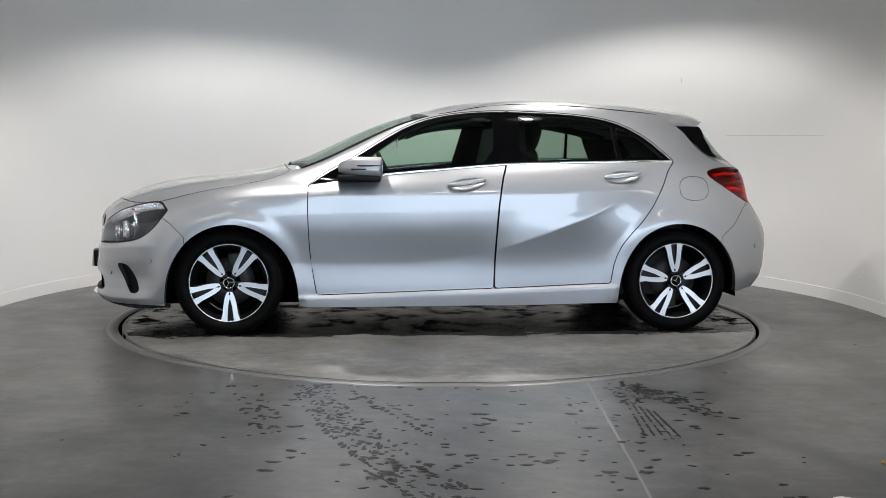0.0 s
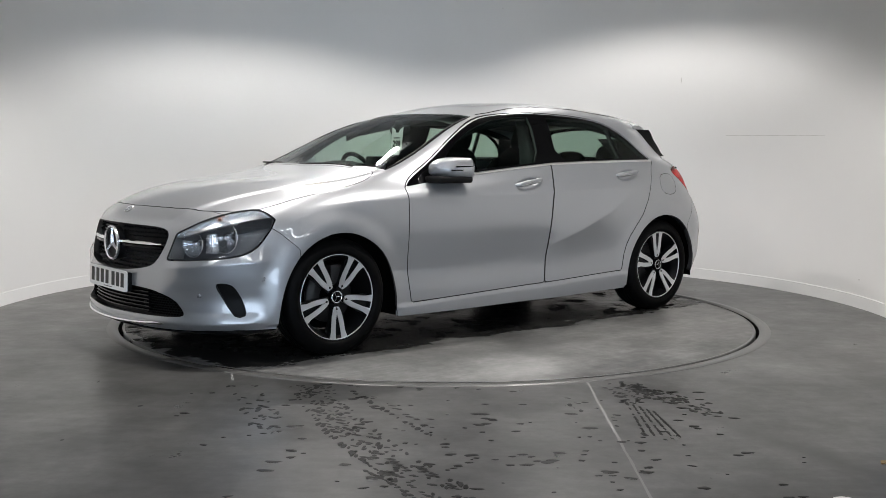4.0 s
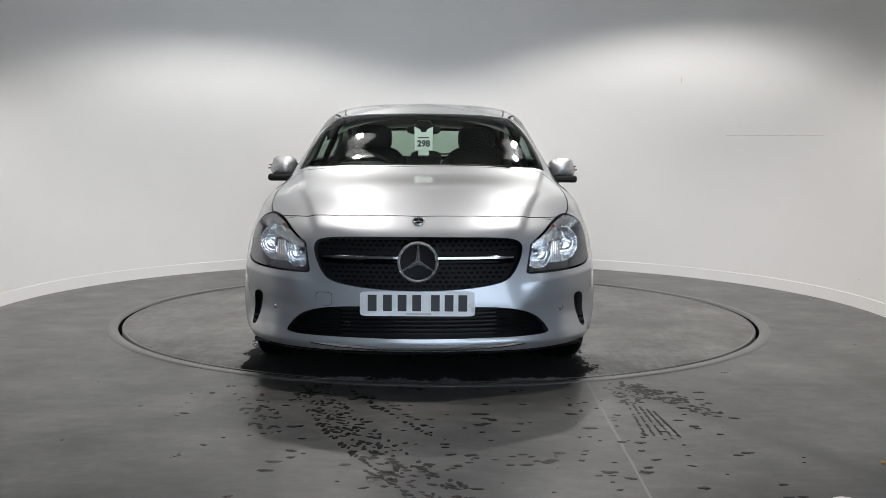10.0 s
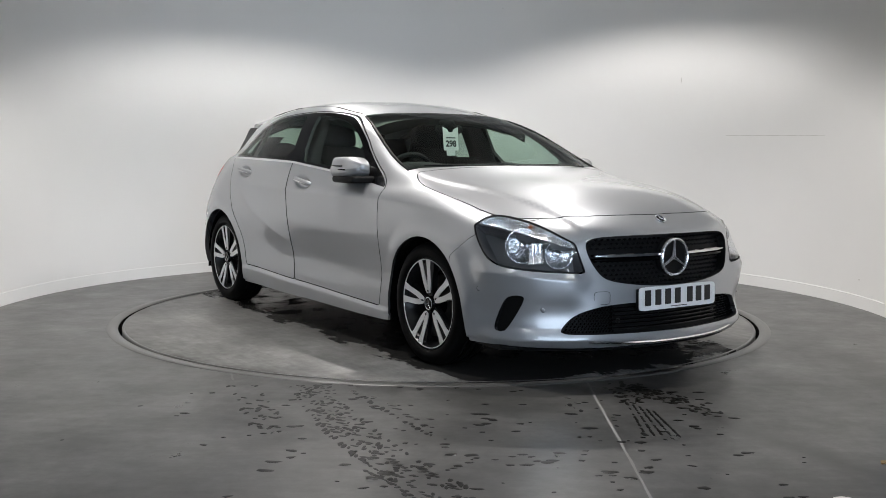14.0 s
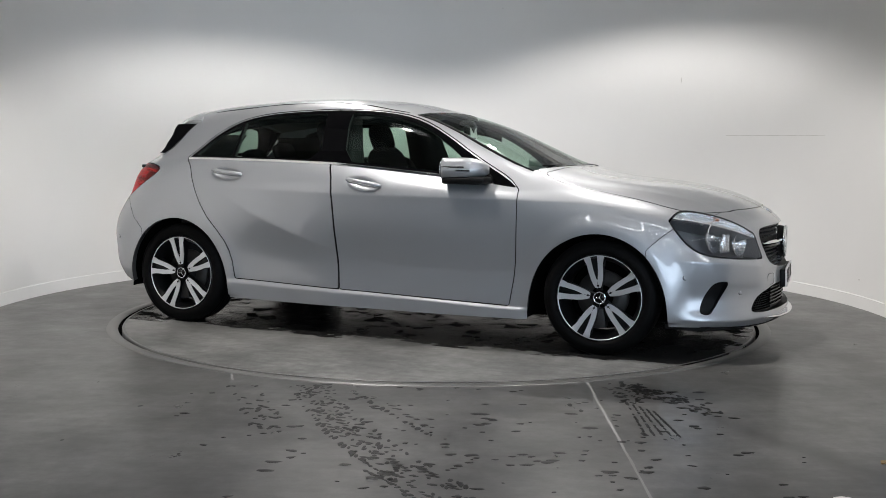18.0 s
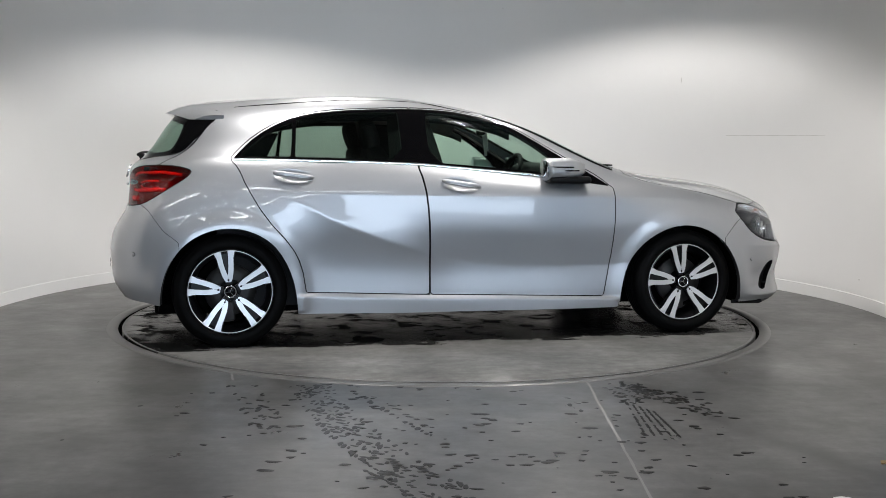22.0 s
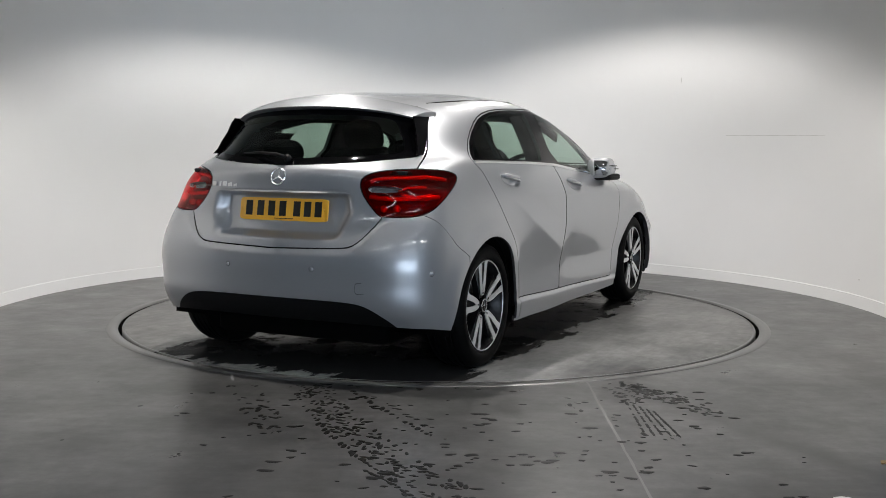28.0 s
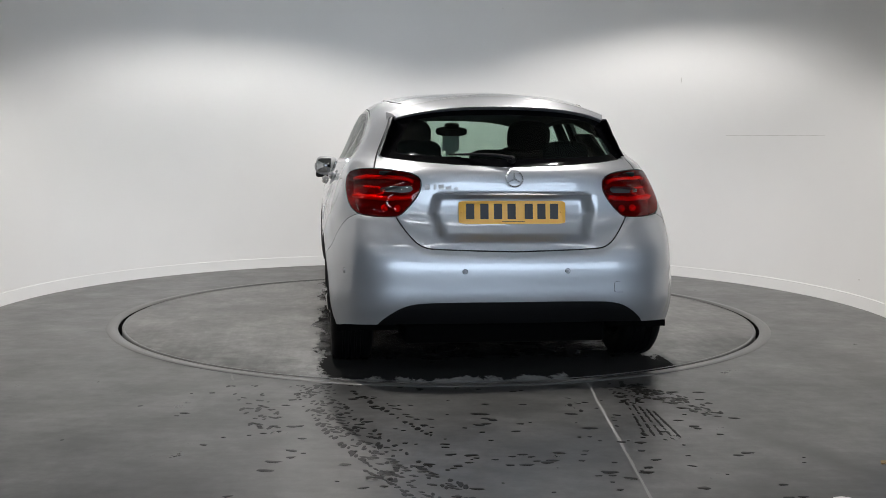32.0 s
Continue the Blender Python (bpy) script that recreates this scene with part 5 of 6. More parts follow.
# wing mirrors
for sgn, door in zip((1, -1), FRONT_DOORS):
    bm = bmesh.new()
    secs = []
    for u in np.linspace(0, 1, 14):
        x = .700 - .245 * u
        grow = math.sin(min(1, .12 + u * 1.7) * math.pi / 2) ** .6
        w, h = .156 * grow, .130 * grow
        cy, cz = .850 + .010 * u, .996 - .004 * u
        loop = []
        for a in np.linspace(0, math.tau, 28, endpoint=False):
            c, s = math.cos(a), math.sin(a)
            yy = cy + w / 2 * math.copysign(abs(c) ** .55, c) + (.012 * (s > 0) * -1 * max(c, 0))
            zz = cz + h / 2 * math.copysign(abs(s) ** .6, s) + .012 * c * (s < 0)
            loop.append((x + .02 * c * (u - .5), sgn * yy, zz))
        secs.append(loop)
    loft(bm, secs)
    MIR = part("wing_mirror", bm, PAINT, door, "silver wing mirror with a slotted indicator")
    bm = bmesh.new()
    box(bm, (.255, .146, .042), at(.588, sgn * .856, .932), .016, 3)
    part("mirror_base", bm, BLACK_PLASTIC, MIR, angle=40)
    bm = bmesh.new()
    loft(bm, [[(.70, sgn * .762, .935), (.60, sgn * .770, .945), (.60, sgn * .775, .915), (.70, sgn * .775, .905)], [(.655, sgn * .83, .945), (.57, sgn * .83, .95), (.57, sgn * .83, .922), (.655, sgn * .83, .922)]])
    part("mirror_arm", bm, BLACK_PLASTIC, MIR, angle=40)
    bm = bmesh.new()
    prism(bm, superellipse(0, 0, .064, .050, 4), .003, at(.4535, sgn * .858, .992, AIM_BACK))
    part("mirror_glass", bm, MIRROR_GLASS, MIR, "mirror glass facing back")
    for z, x0, x1 in ((1.006, .462, .60), (.986, .462, .635)):
        bm = bmesh.new()
        box(bm, (x1 - x0, .006, .0075), at((x0 + x1) / 2, sgn * .931, z, Matrix.Rotation(sgn * radians(3), 4, "Z")), .0025)
        part("mirror_slot", bm, BLACK_GLOSS, MIR, "dark indicator slot", angle=40)

# parking sensors and tow covers
for x, y, z, yaw, par in ((1.80, .838, .445, 62, F_BUMPER), (2.083, .672, .362, 33, F_BUMPER), (2.215, .325, .300, 12, LOWER_OB), (-1.862, .79, .525, 128, R_BUMPER), (-2.043, .245, .532, 176, R_BUMPER)):
    for sgn in (1, -1):
        if yaw < 45 or yaw > 150:
            x = on_skin(y, z, "front" if yaw < 90 else "rear") + (-.024 if par is LOWER_OB else .0)
        else:
            y = on_skin(x, z, "side")
        m = at(x, sgn * y, z, Matrix.Rotation(sgn * radians(yaw), 4, "Z") @ AIM_X)
        bm = bmesh.new()
        lathe(bm, [(.0001, .0015), (.0095, .0015), (.0105, -.002)], 20, m)
        SENS = part("sensor", bm, BLACK_PLASTIC if par is LOWER_OB else PAINT, par)
        bm = bmesh.new()
        lathe(bm, [(.0105, .0012), (.0125, .0012), (.0128, -.002)], 20, m)
        part("sensor_ring", bm, SEAL, par)
for x, y, z, m0, w, h, par in ((-1.997, -.508, .452, AIM_BACK, .031, .026, R_BUMPER), (2.170, -.43, .415, AIM_X, .040, .030, F_BUMPER)):
    pts = superellipse(0, 0, w, h, 5, 40)
    x = on_skin(y, z, "rear") - .001 if x < 0 else on_skin(y, z, "front") + .001
    bm = bmesh.new()
    m = at(x, y, z, Matrix.Rotation(radians(14 if x < 0 else -19), 4, "Z") @ m0)
    tube(bm, [m @ Vector((a, b2, 0)) for a, b2 in pts], .0011, 6, True)
    part("tow_cover", bm, SEAL, par, "outline of a tow-eye cover")

# black mouldings down the sides of the windscreen
for sgn in (-1, 1):
    bm = bmesh.new()
    way = [(.93, .700), (.82, .690), (.72, .678), (.61, .657), (.50, .632), (.40, .606), (.30, .578), (.22, .555), (.155, .536)]
    tube(bm, [(x, sgn * y, on_skin(x, y, "top") + .001) for x, y in way], [.004, .008, .009, .009, .009, .009, .008, .007, .004], 8)
    part("screen_moulding", bm, BLACK_PLASTIC, CAR, "black moulding beside the windscreen")

# front wipers
for y0, y1, x0, x1 in ((-.05, -.62, 1.03, .98), (.50, -.02, 1.01, 1.045)):
    bm = bmesh.new()
    tube(bm, [(x0, y0, 1.004), ((x0 + x1) / 2 - .01, (y0 + y1) / 2, 1.016), (x1 - .02, y1, 1.016)], [.009, .007, .004], 8)
    part("wiper", bm, BLACK_PLASTIC, CAR)
bm = bmesh.new()
secs = []
for y in np.linspace(-.60, .60, 22):
    x = 1.055 - .05 * (abs(y) / .60) ** 2.5
    secs.append([(x + .03, y, .95), (x + .004, y, .980), (x - .05, y, .994), (x - .06, y, .96)])
loft(bm, secs)
part("cowl", bm, BLACK_PLASTIC, CAR, "black cowl under the windscreen")

# ---------------------------------------------------------------- wheels
def build_wheel():
    bm = bmesh.new()
    m = Matrix.Rotation(radians(-90), 4, "X")     # local z to +y
    lathe(bm, [(.220, .088), (.216, .075), (.200, .055), (.194, -.06), (.21, -.095)], 72, m)
    wheel = part("wheel", bm, ALLOY_BLACK, None, "five twin-spoke alloy wheel, machined silver on black")
    bm = bmesh.new()
    prof = [(.205, -.090), (.225, -.100), (.262, -.105), (.292, -.100), (.308, -.088), (.3145, -.070)]
    for g in (-.045, -.015, .015, .045):
        prof += [(.3160, g - .006), (.3080, g - .004), (.3080, g + .004), (.3160, g + .006)]
    prof += [(.3145, .070), (.308, .088), (.292, .1005), (.283, .103), (.281, .105), (.262, .1055), (.250, .104), (.247, .102), (.240, .098), (.234, .088), (.220, .086)]
    lathe(bm, prof, 96, m)
    part("tyre", bm, TYRE, wheel, "black road tyre", angle=50)
    bm = bmesh.new()
    lathe(bm, [(.221, .086), (.2235, .093), (.2325, .0965), (.2355, .092), (.2345, .084)], 96, m)
    part("flange_ring", bm, ALLOY_BLACK, wheel, "black rim edge")
    bm = bmesh.new()
    lathe(bm, [(.2245, .090), (.2255, .0950), (.2300, .0965), (.2310, .092)], 96, m)
    part("rim_line", bm, ALLOY, wheel, "thin bright machined rim line")
    arm = [(.053, .002), (.055, .0150), (.070, .0225), (.092, .0300), (.115, .0352), (.145, .0400), (.185, .0445), (.2255, .0590), (.2260, .0185), (.190, .0165), (.155, .0130), (.126, .0090), (.106, .0045), (.092, .0)]
    outline = arm + [(a, -b2) for a, b2 in arm[::-1]]
    for k in range(5):
        turn = m @ Matrix.Rotation(radians(72 * k), 4, "Z")
        bm = bmesh.new()
        n = len(outline)
        lo = [bm.verts.new(turn @ Vector((a, b2, .078 + (a - .05) * .08))) for a, b2 in outline]
        hi = [bm.verts.new(turn @ Vector((a, b2, .084 + (a - .05) * .06))) for a, b2 in outline]
        half = n // 2
        # each arm as a strip between its outer and its inner edge
        for s in (1, -1):
            ids = list(range(half)) if s > 0 else [n - 1 - q for q in range(half)]
            outer, inner = ids[:8], [ids[13], ids[13], ids[13], ids[12], ids[11], ids[10], ids[9], ids[8]]
            for q in range(7):
                loop = [hi[outer[q]], hi[outer[q + 1]], hi[inner[q + 1]], hi[inner[q]]]
                uniq = list(dict.fromkeys(loop))
                if len(uniq) > 2:
                    bm.faces.new(uniq if s > 0 else uniq[::-1])
        for q in range(n):
            bm.faces.new((lo[q], lo[(q + 1) % n], hi[(q + 1) % n], hi[q]))
        part("spoke", bm, ALLOY, wheel, smooth=False)
        bm = bmesh.new()
        back = [(.03, .014), (.07, .0200), (.13, .034), (.197, .053), (.220, .062)]
        prism(bm, [(a, b2) for a, b2 in back] + [(a, -b2) for a, b2 in back[::-1]], .030, turn @ Matrix.Translation((0, 0, .040)))
        part("spoke_back", bm, ALLOY_BLACK, wheel, smooth=False)
        bm = bmesh.new()
        lathe(bm, [(.0001, .087), (.0055, .087), (.0065, .0835)], 12, turn @ Matrix.Translation((.066, 0, 0)))
        part("bolt", bm, INK, wheel)
    bm = bmesh.new()
    lathe(bm, [(.0001, .090), (.030, .089), (.036, .084), (.040, .06)], 40, m)
    cap = part("centre_cap", bm, BLACK_GLOSS, wheel, "dark centre cap with a bright emblem")
    bm = bmesh.new()
    star_shape(bm, .0335, m @ Matrix.Translation((0, 0, .0885)), .0022, .16)
    part("cap_emblem", bm, EMBLEM, wheel, angle=40)
    bm = bmesh.new()
    lathe(bm, [(.06, .012), (.075, .014), (.142, .014), (.144, .002), (.142, -.010)], 64, m)
    part("brake_disc", bm, DISC, wheel, "grey brake disc")
    bm = bmesh.new()
    box(bm, (.11, .06, .07), Matrix.Translation((-.115, .02, -.03)), .012)
    part("caliper", bm, DISC, wheel, angle=30)
    bm = bmesh.new()
    lathe(bm, [(.0001, -.05), (.185, -.05)], 40, m)
    part("inner_disc", bm, DARK, wheel)
    wheel.parent = CAR
    return wheel


WHEEL = build_wheel()
spots = ((1.35, .752, 1, -88), (-1.35, .752, 1, 95), (1.35, -.752, -1, 99), (-1.35, -.752, -1, 98))
for k, (wx, wy, sgn, spin) in enumerate(spots):
    # spin: the angle of one spoke as seen from outside
    m = at(wx, wy, .3135, (Matrix.Rotation(math.pi, 4, "Z") if sgn < 0 else Matrix()) @ Matrix.Rotation(radians(spin + 180), 4, "Y"))
    if k == 0:
        WHEEL.matrix_basis = m
    else:
        copy_thing(WHEEL, m)

# arch liners and floor pan
for arch in (ARCH_F, ARCH_R):
    pts = rounded(arch, 2)
    pts = pts[(pts[:, 1] > .16)]
    cx = pts[:, 0].mean()
    pts = pts[np.argsort(np.arctan2(pts[:, 1] - .16, pts[:, 0] - cx))]
    for sgn in (1, -1):
        bm = bmesh.new()
        rows = [[(cx + (x - cx) * f, sgn * y, .16 + (z - .16) * f) for x, z in pts] for y, f in ((.835, 1.012), (.80, 1.03), (.54, 1.02), (.535, .05))]
        loft(bm, rows, closed=False)
        part("arch_liner", bm, DARK, CAR)
bm = bmesh.new()
box(bm, (3.75, 1.02, .10), at(.10, 0, .195), .02)
part("floor_pan", bm, DARK, CAR)
for sgn in (1, -1):
    bm = bmesh.new()
    box(bm, (1.88, .30, .05), at(-.02, sgn * .64, .203), .02)
    part("floor_side", bm, DARK, CAR)

# ---------------------------------------------------------------- cabin
for sgn in (1, -1):
    bm = bmesh.new()
    xs = np.linspace(.74, -1.42, 30)
    loft(bm, [[(x, sgn * y, z) for y, z in ((.765, .90 + .05 * min(0.6, .8 - x)), (.735, .88), (.735, .6), (.76, .22))] for x in xs], closed=False)
    part("door_card", bm, TRIM, CAR)
bm = bmesh.new()
secs = [[(x, y, float(np.interp(-x, [-.2, 0, .3, .7, 1.1, 1.5], [1.30, 1.345, 1.38, 1.388, 1.37, 1.32])) - .10 * (abs(y) / .56) ** 3) for y in np.linspace(-.56, .56, 15)] for x in np.linspace(.20, -1.50, 16)]
loft(bm, secs, closed=False)
part("headliner", bm, LINER, CAR)
bm = bmesh.new()
prof = [(.93, .965), (.80, .972), (.62, .960), (.50, .93), (.46, .86), (.50, .70), (.60, .45), (.93, .45)]
loft(bm, [[(x, y, z + .012 * math.cos(y * 4)) for x, z in prof] for y in np.linspace(-.68, .68, 15)])
DASH = part("dashboard", bm, TRIM, CAR, "dark moulded dashboard", angle=40)
bm = bmesh.new()
cushion(bm, (.22, .40, .13), at(.52, -.36, .965), 2.6)
part("instrument_hood", bm, TRIM, DASH)
bm = bmesh.new()
box(bm, (.015, .20, .12), at(.50, 0, 1.0, Matrix.Rotation(radians(-12), 4, "Y")), .006)
part("screen", bm, BLACK_GLOSS, DASH, angle=30)
bm = bmesh.new()
tilt = at(.36, -.36, .905, Matrix.Rotation(radians(-66), 4, "Y"))
tube(bm, [tilt @ Vector((.185 * math.cos(a), .185 * math.sin(a), 0)) for a in np.linspace(0, math.tau, 40, endpoint=False)], .015, 10, True)
STEER = part("steering_wheel", bm, TRIM, CAR, "black steering wheel on the right-hand side")
bm = bmesh.new()
cushion(bm, (.15, .17, .05), tilt, 2.5)
for a in (0, 90, 180, 270):
    if a != 0:
        box(bm, (.12, .035, .02), tilt @ Matrix.Rotation(radians(a), 4, "Z") @ Matrix.Translation((.115, 0, 0)), .006)
part("wheel_hub", bm, TRIM, STEER)


def front_seat(y):
    lean = Matrix.Rotation(radians(-18), 4, "Y")
    bm = bmesh.new()
    cushion(bm, (.56, .52, .17), at(-.08, y, .50, Matrix.Rotation(radians(-6), 4, "Y")), 4)
    SEAT = part("front_seat", bm, FABRIC, CAR, "black cloth front seat")
    bm = bmesh.new()
    cushion(bm, (.16, .50, .68), at(-.40, y, .80, lean), 3.6, 16)
    for s in (-1, 1):
        cushion(bm, (.19, .12, .56), at(-.37, y + s * .205, .78, lean), 3)
    part("backrest", bm, FABRIC, SEAT)
    bm = bmesh.new()
    cushion(bm, (.11, .27, .20), at(-.515, y, 1.185, lean), 3)
    part("headrest", bm, FABRIC, SEAT)
    for s in (-1, 1):
        bm = bmesh.new()
        tube(bm, [(-.50, y + s * .06, 1.06), (-.515, y + s * .06, 1.16)], .006, 8)
        part("headrest_post", bm, CHROME, SEAT)


front_seat(.37)
front_seat(-.37)
bm = bmesh.new()
cushion(bm, (.52, 1.28, .20), at(-.92, 0, .48), 5)
BENCH = part("rear_bench", bm, FABRIC, CAR, "black cloth rear bench")
lean = Matrix.Rotation(radians(-24), 4, "Y")
for y, w in ((.40, .50), (0, .30), (-.40, .50)):
    bm = bmesh.new()
    cushion(bm, (.15, w, .60), at(-1.20, y, .75, lean), 4)
    part("backrest", bm, FABRIC, BENCH)
    bm = bmesh.new()
    cushion(bm, (.09, .25, .13 if y else .10), at(-1.33, y, 1.085 if y else 1.05, lean), 3)
    part("headrest", bm, FABRIC, BENCH)
bm = bmesh.new()
box(bm, (.42, 1.26, .02), at(-1.60, 0, .985), .006)
part("parcel_shelf", bm, FABRIC, CAR)
# inner pillar and roof-side trim
for sgn in (1, -1):
    for name, lower, upper in (("pillar_trim", (-.10, -.44), (-.20, -.44)), ("rear_pillar_trim", (-1.20, -1.50), (-1.06, -1.45))):
        bm = bmesh.new()
        secs = []
        for u in np.linspace(0, 1, 6):
            x0, x1 = (p + (q - p) * u for p, q in zip(lower, upper))
            z, y = (.93 + .39 * u, .735 - .155 * u**1.3) if x0 > -.9 else (.93 + .26 * u, .69 - .17 * u)
            secs.append([(x0, sgn * (y - .01), z), ((x0 + x1) / 2, sgn * (y - .035), z), (x1, sgn * (y - .01), z), ((x0 + x1) / 2, sgn * (y + .004), z)])
        loft(bm, secs)
        part(name, bm, TRIM, CAR)
    bm = bmesh.new()
    secs = []
    for x in np.linspace(.30, -1.25, 24):
        top = float(np.interp(-x, [-.42, -.25, -.1, .1, .4, .8, 1.1, 1.4], [1.150, 1.235, 1.275, 1.305, 1.318, 1.310, 1.255, 1.18]))
        y = float(np.interp(top, [1.10, 1.32], [.655, .585]))
        secs.append([(x, sgn * y, top), (x, sgn * (y - .03), top - .01), (x, sgn * (y - .03), top - .045), (x, sgn * (y - .005), top - .05)])
    loft(bm, secs)
    part("roof_trim", bm, TRIM, CAR)
# rear-view mirror and hanging lot card
bm = bmesh.new()
cushion(bm, (.03, .22, .065), at(.29, 0, 1.232), 3)
REARVIEW = part("rear_view_mirror", bm, BLACK_PLASTIC, CAR)
bm = bmesh.new()
tube(bm, [(.29, 0, 1.24), (.28, 0, 1.27)], .012, 8)
part("mirror_stem", bm, BLACK_PLASTIC, REARVIEW)
bm = bmesh.new()
cushion(bm, (.10, .10, .05), at(.27, 0, 1.268), 3)
part("sensor_box", bm, BLACK_PLASTIC, REARVIEW)
bm = bmesh.new()
card = at(.318, 0, 1.162, Matrix.Rotation(radians(-6), 4, "Y") @ AIM_X @ Matrix.Scale(1.18, 4))
prism(bm, [(-.048, -.05), (-.045, -.053), (.045, -.053), (.048, -.05), (.05, .075), (.02, .06), (.012, .045), (-.012, .045), (-.02, .06), (-.05, .075)], .001, card)
CARD = part("lot_card", bm, PAPER, CAR, "white paper hanger card with the number 298", smooth=False)
bm = bmesh.new()
prism(bm, [(-.028, -.08), (.028, -.08), (.028, -.05), (-.028, -.05)], .001, card @ Matrix.Translation((0, 0, -.004)))
part("card_tail", bm, PAPER, CARD, smooth=False)
text = bpy.data.curves.new("card_number", "FONT")
text.body, text.size, text.align_x, text.align_y, text.extrude, text.offset = "298", .046, "CENTER", "CENTER", .0004, .0016
number = new("card_number", text)
number.data.materials.append(INK)
number.parent = CARD
number.matrix_local = card @ Matrix.Translation((0, -.018, .0016))
bm = bmesh.new()
prism(bm, [(-.03, .012), (.03, .012), (.03, .018), (-.03, .018)], .0004, card @ Matrix.Translation((0, 0, .0014)))
part("card_bar", bm, INK, CARD, smooth=False)


# ---------------------------------------------------------------- marks on the floor
def floor_marks():
    rng = random.Random(7)

    def blob(bm, x, y, r, stretch=1.0, turn=0.0, h=0.0012, sides=11):
        wob = [1 + rng.uniform(-.25, .25) for _ in range(sides)]
        ring = []
        for k in range(sides):
            a = math.tau * k / sides
            p = Matrix.Rotation(turn, 2) @ Vector((r * stretch * wob[k] * math.cos(a), r * wob[k] * math.sin(a)))
            ring.append(bm.verts.new((x + p.x, y + p.y, 0.0006)))
        top = [bm.verts.new((x + (v.co.x - x) * .7, y + (v.co.y - y) * .7, 0.0006 + h)) for v in ring]
        for k in range(sides):
            bm.faces.new((ring[k], ring[(k + 1) % sides], top[(k + 1) % sides], top[k]))
        bm.faces.new(top)

    def tread(bm, path, width, rows, step, keep):
        """Broken block prints of a tyre along a bent path."""
        pts = [Vector(p) for p in path]
        total = sum((q - p).length for p, q in zip(pts, pts[1:]))
        s = 0.0
        while s < total:
            rest, k = s, 0
            while k < len(pts) - 2 and rest > (pts[k + 1] - pts[k]).length:
                rest -= (pts[k + 1] - pts[k]).length
                k += 1
            d = (pts[k + 1] - pts[k]).normalized()
            n = Vector((-d.y, d.x))
            base = pts[k] + d * rest
            for r in range(rows):
                off = (r / max(1, rows - 1) - .5) * width
                if rng.random() < keep * (1 - .4 * abs(off) / width):
                    c = base + n * (off + rng.uniform(-.008, .008)) + d * rng.uniform(-.012, .012)
                    blob(bm, c.x, c.y, rng.uniform(.006, .0125), rng.uniform(1.3, 3.0), math.atan2(d.y, d.x) + (0.6 if r % 2 else -.5), .0005, 7)
            s += step

    bm = bmesh.new()
    tread(bm, [(-.60, -2.12), (-.50, -2.45), (-.36, -2.85), (-.20, -3.20), (.05, -3.66), (.20, -3.95)], .17, 7, .028, .55)
    tread(bm, [(-.92, -2.12), (-.80, -2.45), (-.66, -2.85)], .12, 5, .032, .33)
    tread(bm, [(-.40, -2.15), (-.20, -2.55), (.0, -2.95)], .05, 2, .035, .5)
    tread(bm, [(.85, -2.02), (.85, -2.2), (.86, -2.42)], .10, 4, .026, .6)
    # five close-set rib prints
    for k in range(5):
        for u in np.linspace(0, 1, 22):
            if rng.random() < .85:
                blob(bm, .822 + .022 * k + (-.02 + .010 * k) * u, -2.40 - .042 * k + (-.50 + .035 * k) * u + rng.uniform(-.01, .01), rng.uniform(.0045, .0075), rng.uniform(2.0, 4.0), -1.55, .0005, 8)
    tread(bm, [(.90, -2.05), (.97, -2.27), (1.05, -2.42), (1.17, -2.62)], .09, 5, .018, .55)
    tread(bm, [(.93, -2.12), (1.05, -2.28), (1.20, -2.45)], .05, 3, .025, .5)
    tread(bm, [(.55, -2.35), (.72, -2.75), (.95, -3.05)], .05, 2, .05, .45)
    for x0, y0, x1, y1 in ((-.27, -3.25, -.10, -3.62), (-.24, -3.38, -.02, -3.72)):
        for u in np.linspace(0, 1, 11):
            blob(bm, x0 + (x1 - x0) * u + rng.uniform(-.008, .008), y0 + (y1 - y0) * u, rng.uniform(.005, .010), rng.uniform(1.5, 4.0), math.atan2(y1 - y0, x1 - x0), .0005, 9)
    tagged(part("tyre_marks", bm, WATER, smooth=False), "broken wet tyre prints on the concrete", "tyre marks", kind="stuff")
    bm = bmesh.new()
    for _ in range(150):
        x, y = rng.gauss(.05, .62), rng.uniform(-3.9, -2.06)
        if math.hypot(x, y) > TABLE_R + .10:
            blob(bm, x, y, min(.020, abs(rng.gauss(.006, .004)) + .003), rng.uniform(1.0, 1.9), rng.uniform(-.5, .5))
    for _ in range(46):
        x, y = rng.uniform(-.75, 1.25), rng.uniform(-3.7, -2.2)
        blob(bm, x, y, rng.uniform(.010, .020), rng.uniform(1.2, 2.0), rng.uniform(-.3, .3))
    for k in range(16):
        blob(bm, -.10 + .042 * k + rng.uniform(-.02, .02), -3.33 + .16 * (k / 15) + rng.uniform(-.07, .05), rng.uniform(.008, .018), rng.uniform(1.2, 1.9), rng.uniform(-.2, .2))
    tagged(part("water_drops", bm, WATER), "scattered dark water drops on the concrete", "water drops", kind="stuff")
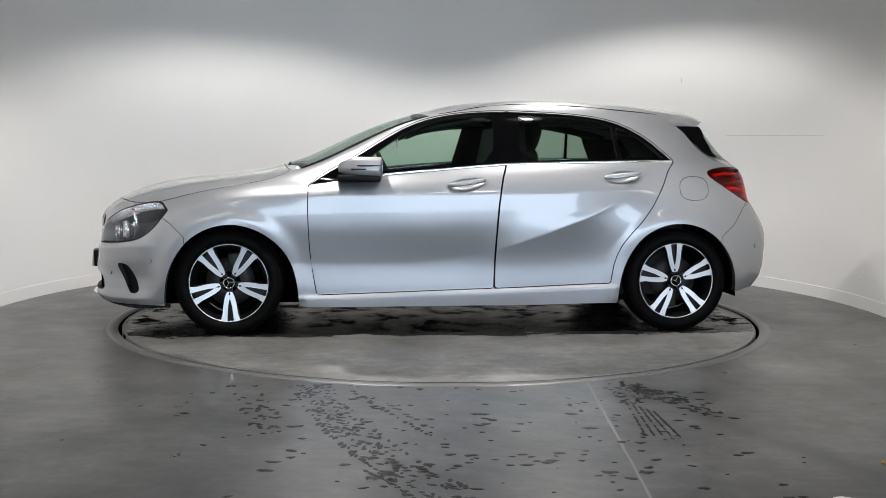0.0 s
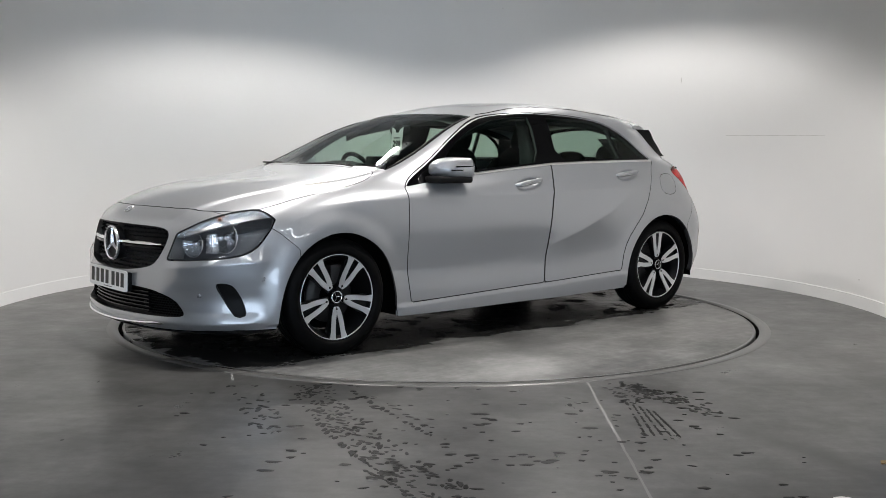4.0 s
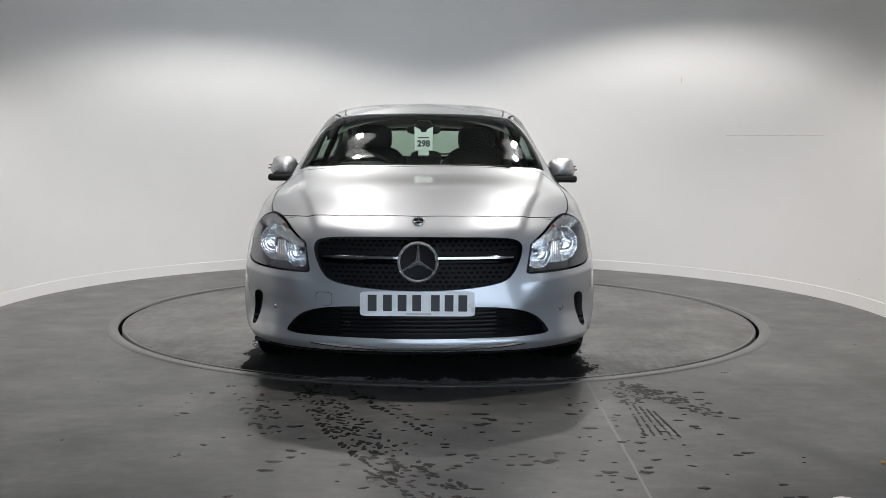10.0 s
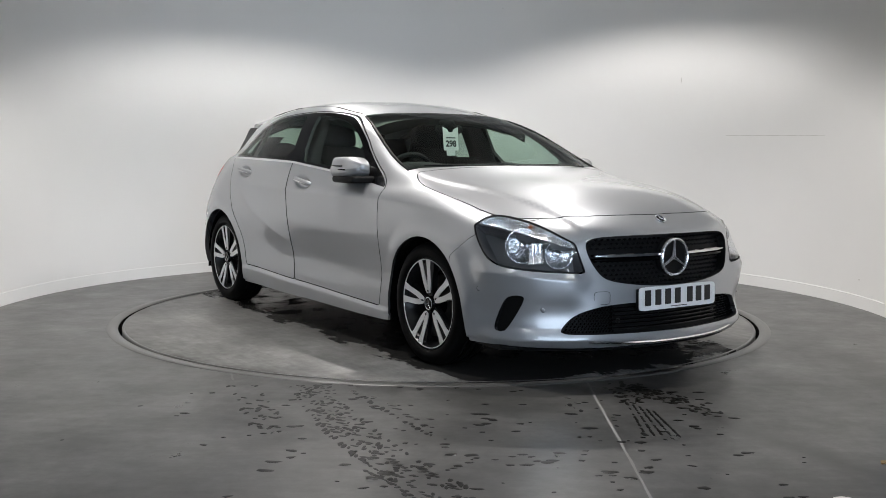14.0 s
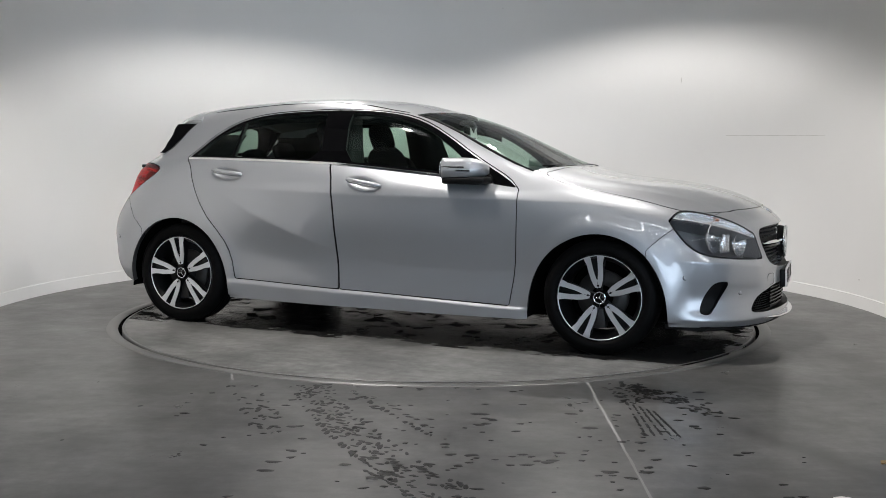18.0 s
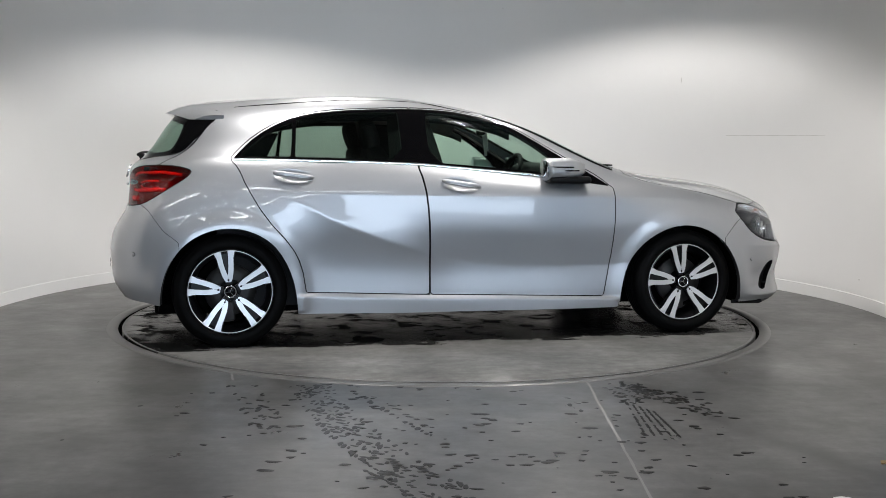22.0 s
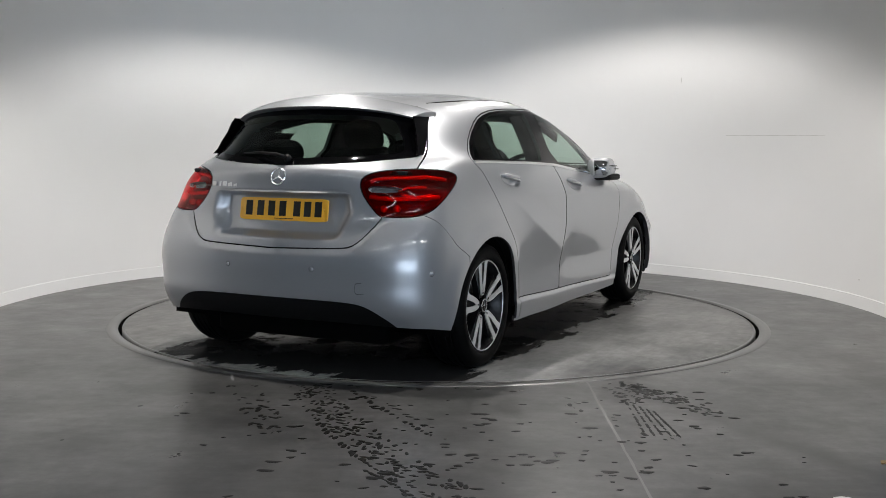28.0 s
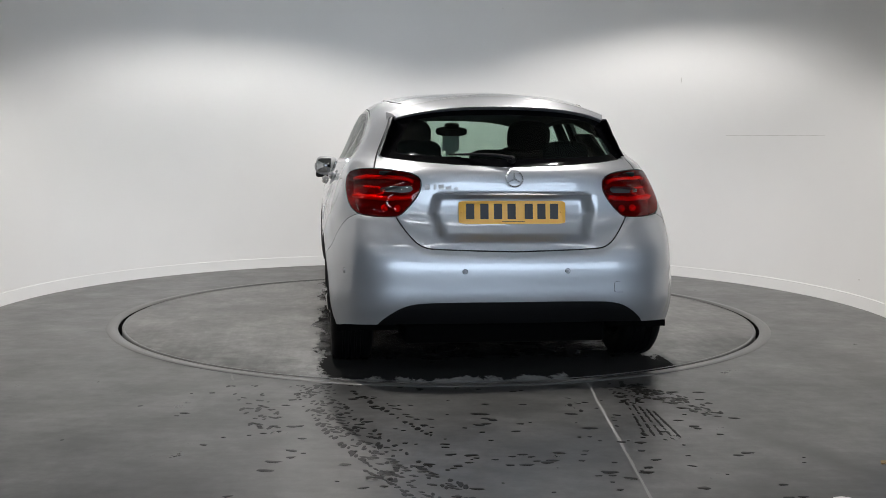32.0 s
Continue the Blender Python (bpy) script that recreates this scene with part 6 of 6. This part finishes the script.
    # saw-cut seams
    for a, c in (((.682, -TABLE_R + .10), (.640, -5.2)), ((-.984, -1.82), (-.978, -2.02))):
        if math.hypot(*a) < TABLE_R + .093:
            v = Vector(a).normalized() * (TABLE_R + .093)
            a = (v.x, v.y)
        d = (Vector(c) - Vector(a)).normalized()
        n = Vector((-d.y, d.x)) * .0058
        bm = bmesh.new()
        steps = 40
        rows = []
        for k in range(steps + 1):
            p = Vector(a).lerp(Vector(c), k / steps) + Vector((rng.uniform(-.002, .002), 0))
            w = rng.uniform(.6, 1.1)
            rows.append((bm.verts.new((p.x - n.x * w, p.y - n.y * w, .0007)), bm.verts.new((p.x + n.x * w, p.y + n.y * w, .0007))))
        for p, q in zip(rows, rows[1:]):
            bm.faces.new((p[0], p[1], q[1], q[0]))
        tagged(part("floor_seam", bm, SEAM, smooth=False), "pale filled saw-cut seam in the floor", "seam", kind="structure")
    # faint scratches and scuffs on the wall
    wall_at = Matrix.Translation(DRUM_C)
    for a0, a1, z0, z1, w in ((15.4, 36.0, 1.236, 1.250, .0035), (44.95, 45.08, 1.676, 1.80, .06), (5.5, 5.8, .19, .215, .012), (78.2, 78.6, 2.465, 2.475, .006)):
        bm = bmesh.new()
        n = 24
        rows = []
        for k in range(n + 1):
            a = radians(a0 + (a1 - a0) * k / n)
            z = z0 + (z1 - z0) * k / n if a1 - a0 > 1 else (z0 + z1) / 2
            h = w / 2 * rng.uniform(.4, 1.0)
            rows.append([bm.verts.new(wall_at @ Vector(((DRUM_R - .002) * math.cos(a), (DRUM_R - .002) * math.sin(a), z + q))) for q in (-h, h)])
        for p, q in zip(rows, rows[1:]):
            bm.faces.new((p[0], p[1], q[1], q[0]))
        tagged(part("wall_scuff", bm, SCUFF, smooth=False), "faint grey scuff on the white wall", "scuff", kind="structure")
    # litter at the edge
    bm = bmesh.new()
    prism(bm, [(-.03, -.012), (.0, -.018), (.032, -.006), (.026, .012), (-.008, .018)], .004, at(1.585, -3.255, .0008, Matrix.Rotation(.3, 4, "Z")))
    tagged(part("dry_leaf", bm, LEAF, smooth=False), "small dry brown leaf on the floor", "leaf")
    bm = bmesh.new()
    prism(bm, superellipse(0, 0, .035, .03, 3, 16), .012, at(1.27, -3.675, .0008), .004)
    tagged(part("paper_scrap", bm, PAPER), "small white paper scrap on the floor", "paper")


floor_marks()


def motions():
    walk(TURNTABLE, [(s, table_pose(s)) for s in range(33)])
    walk(CAR, [(s, table_pose(s) @ CAR_ON_TABLE) for s in range(33)])


motions()
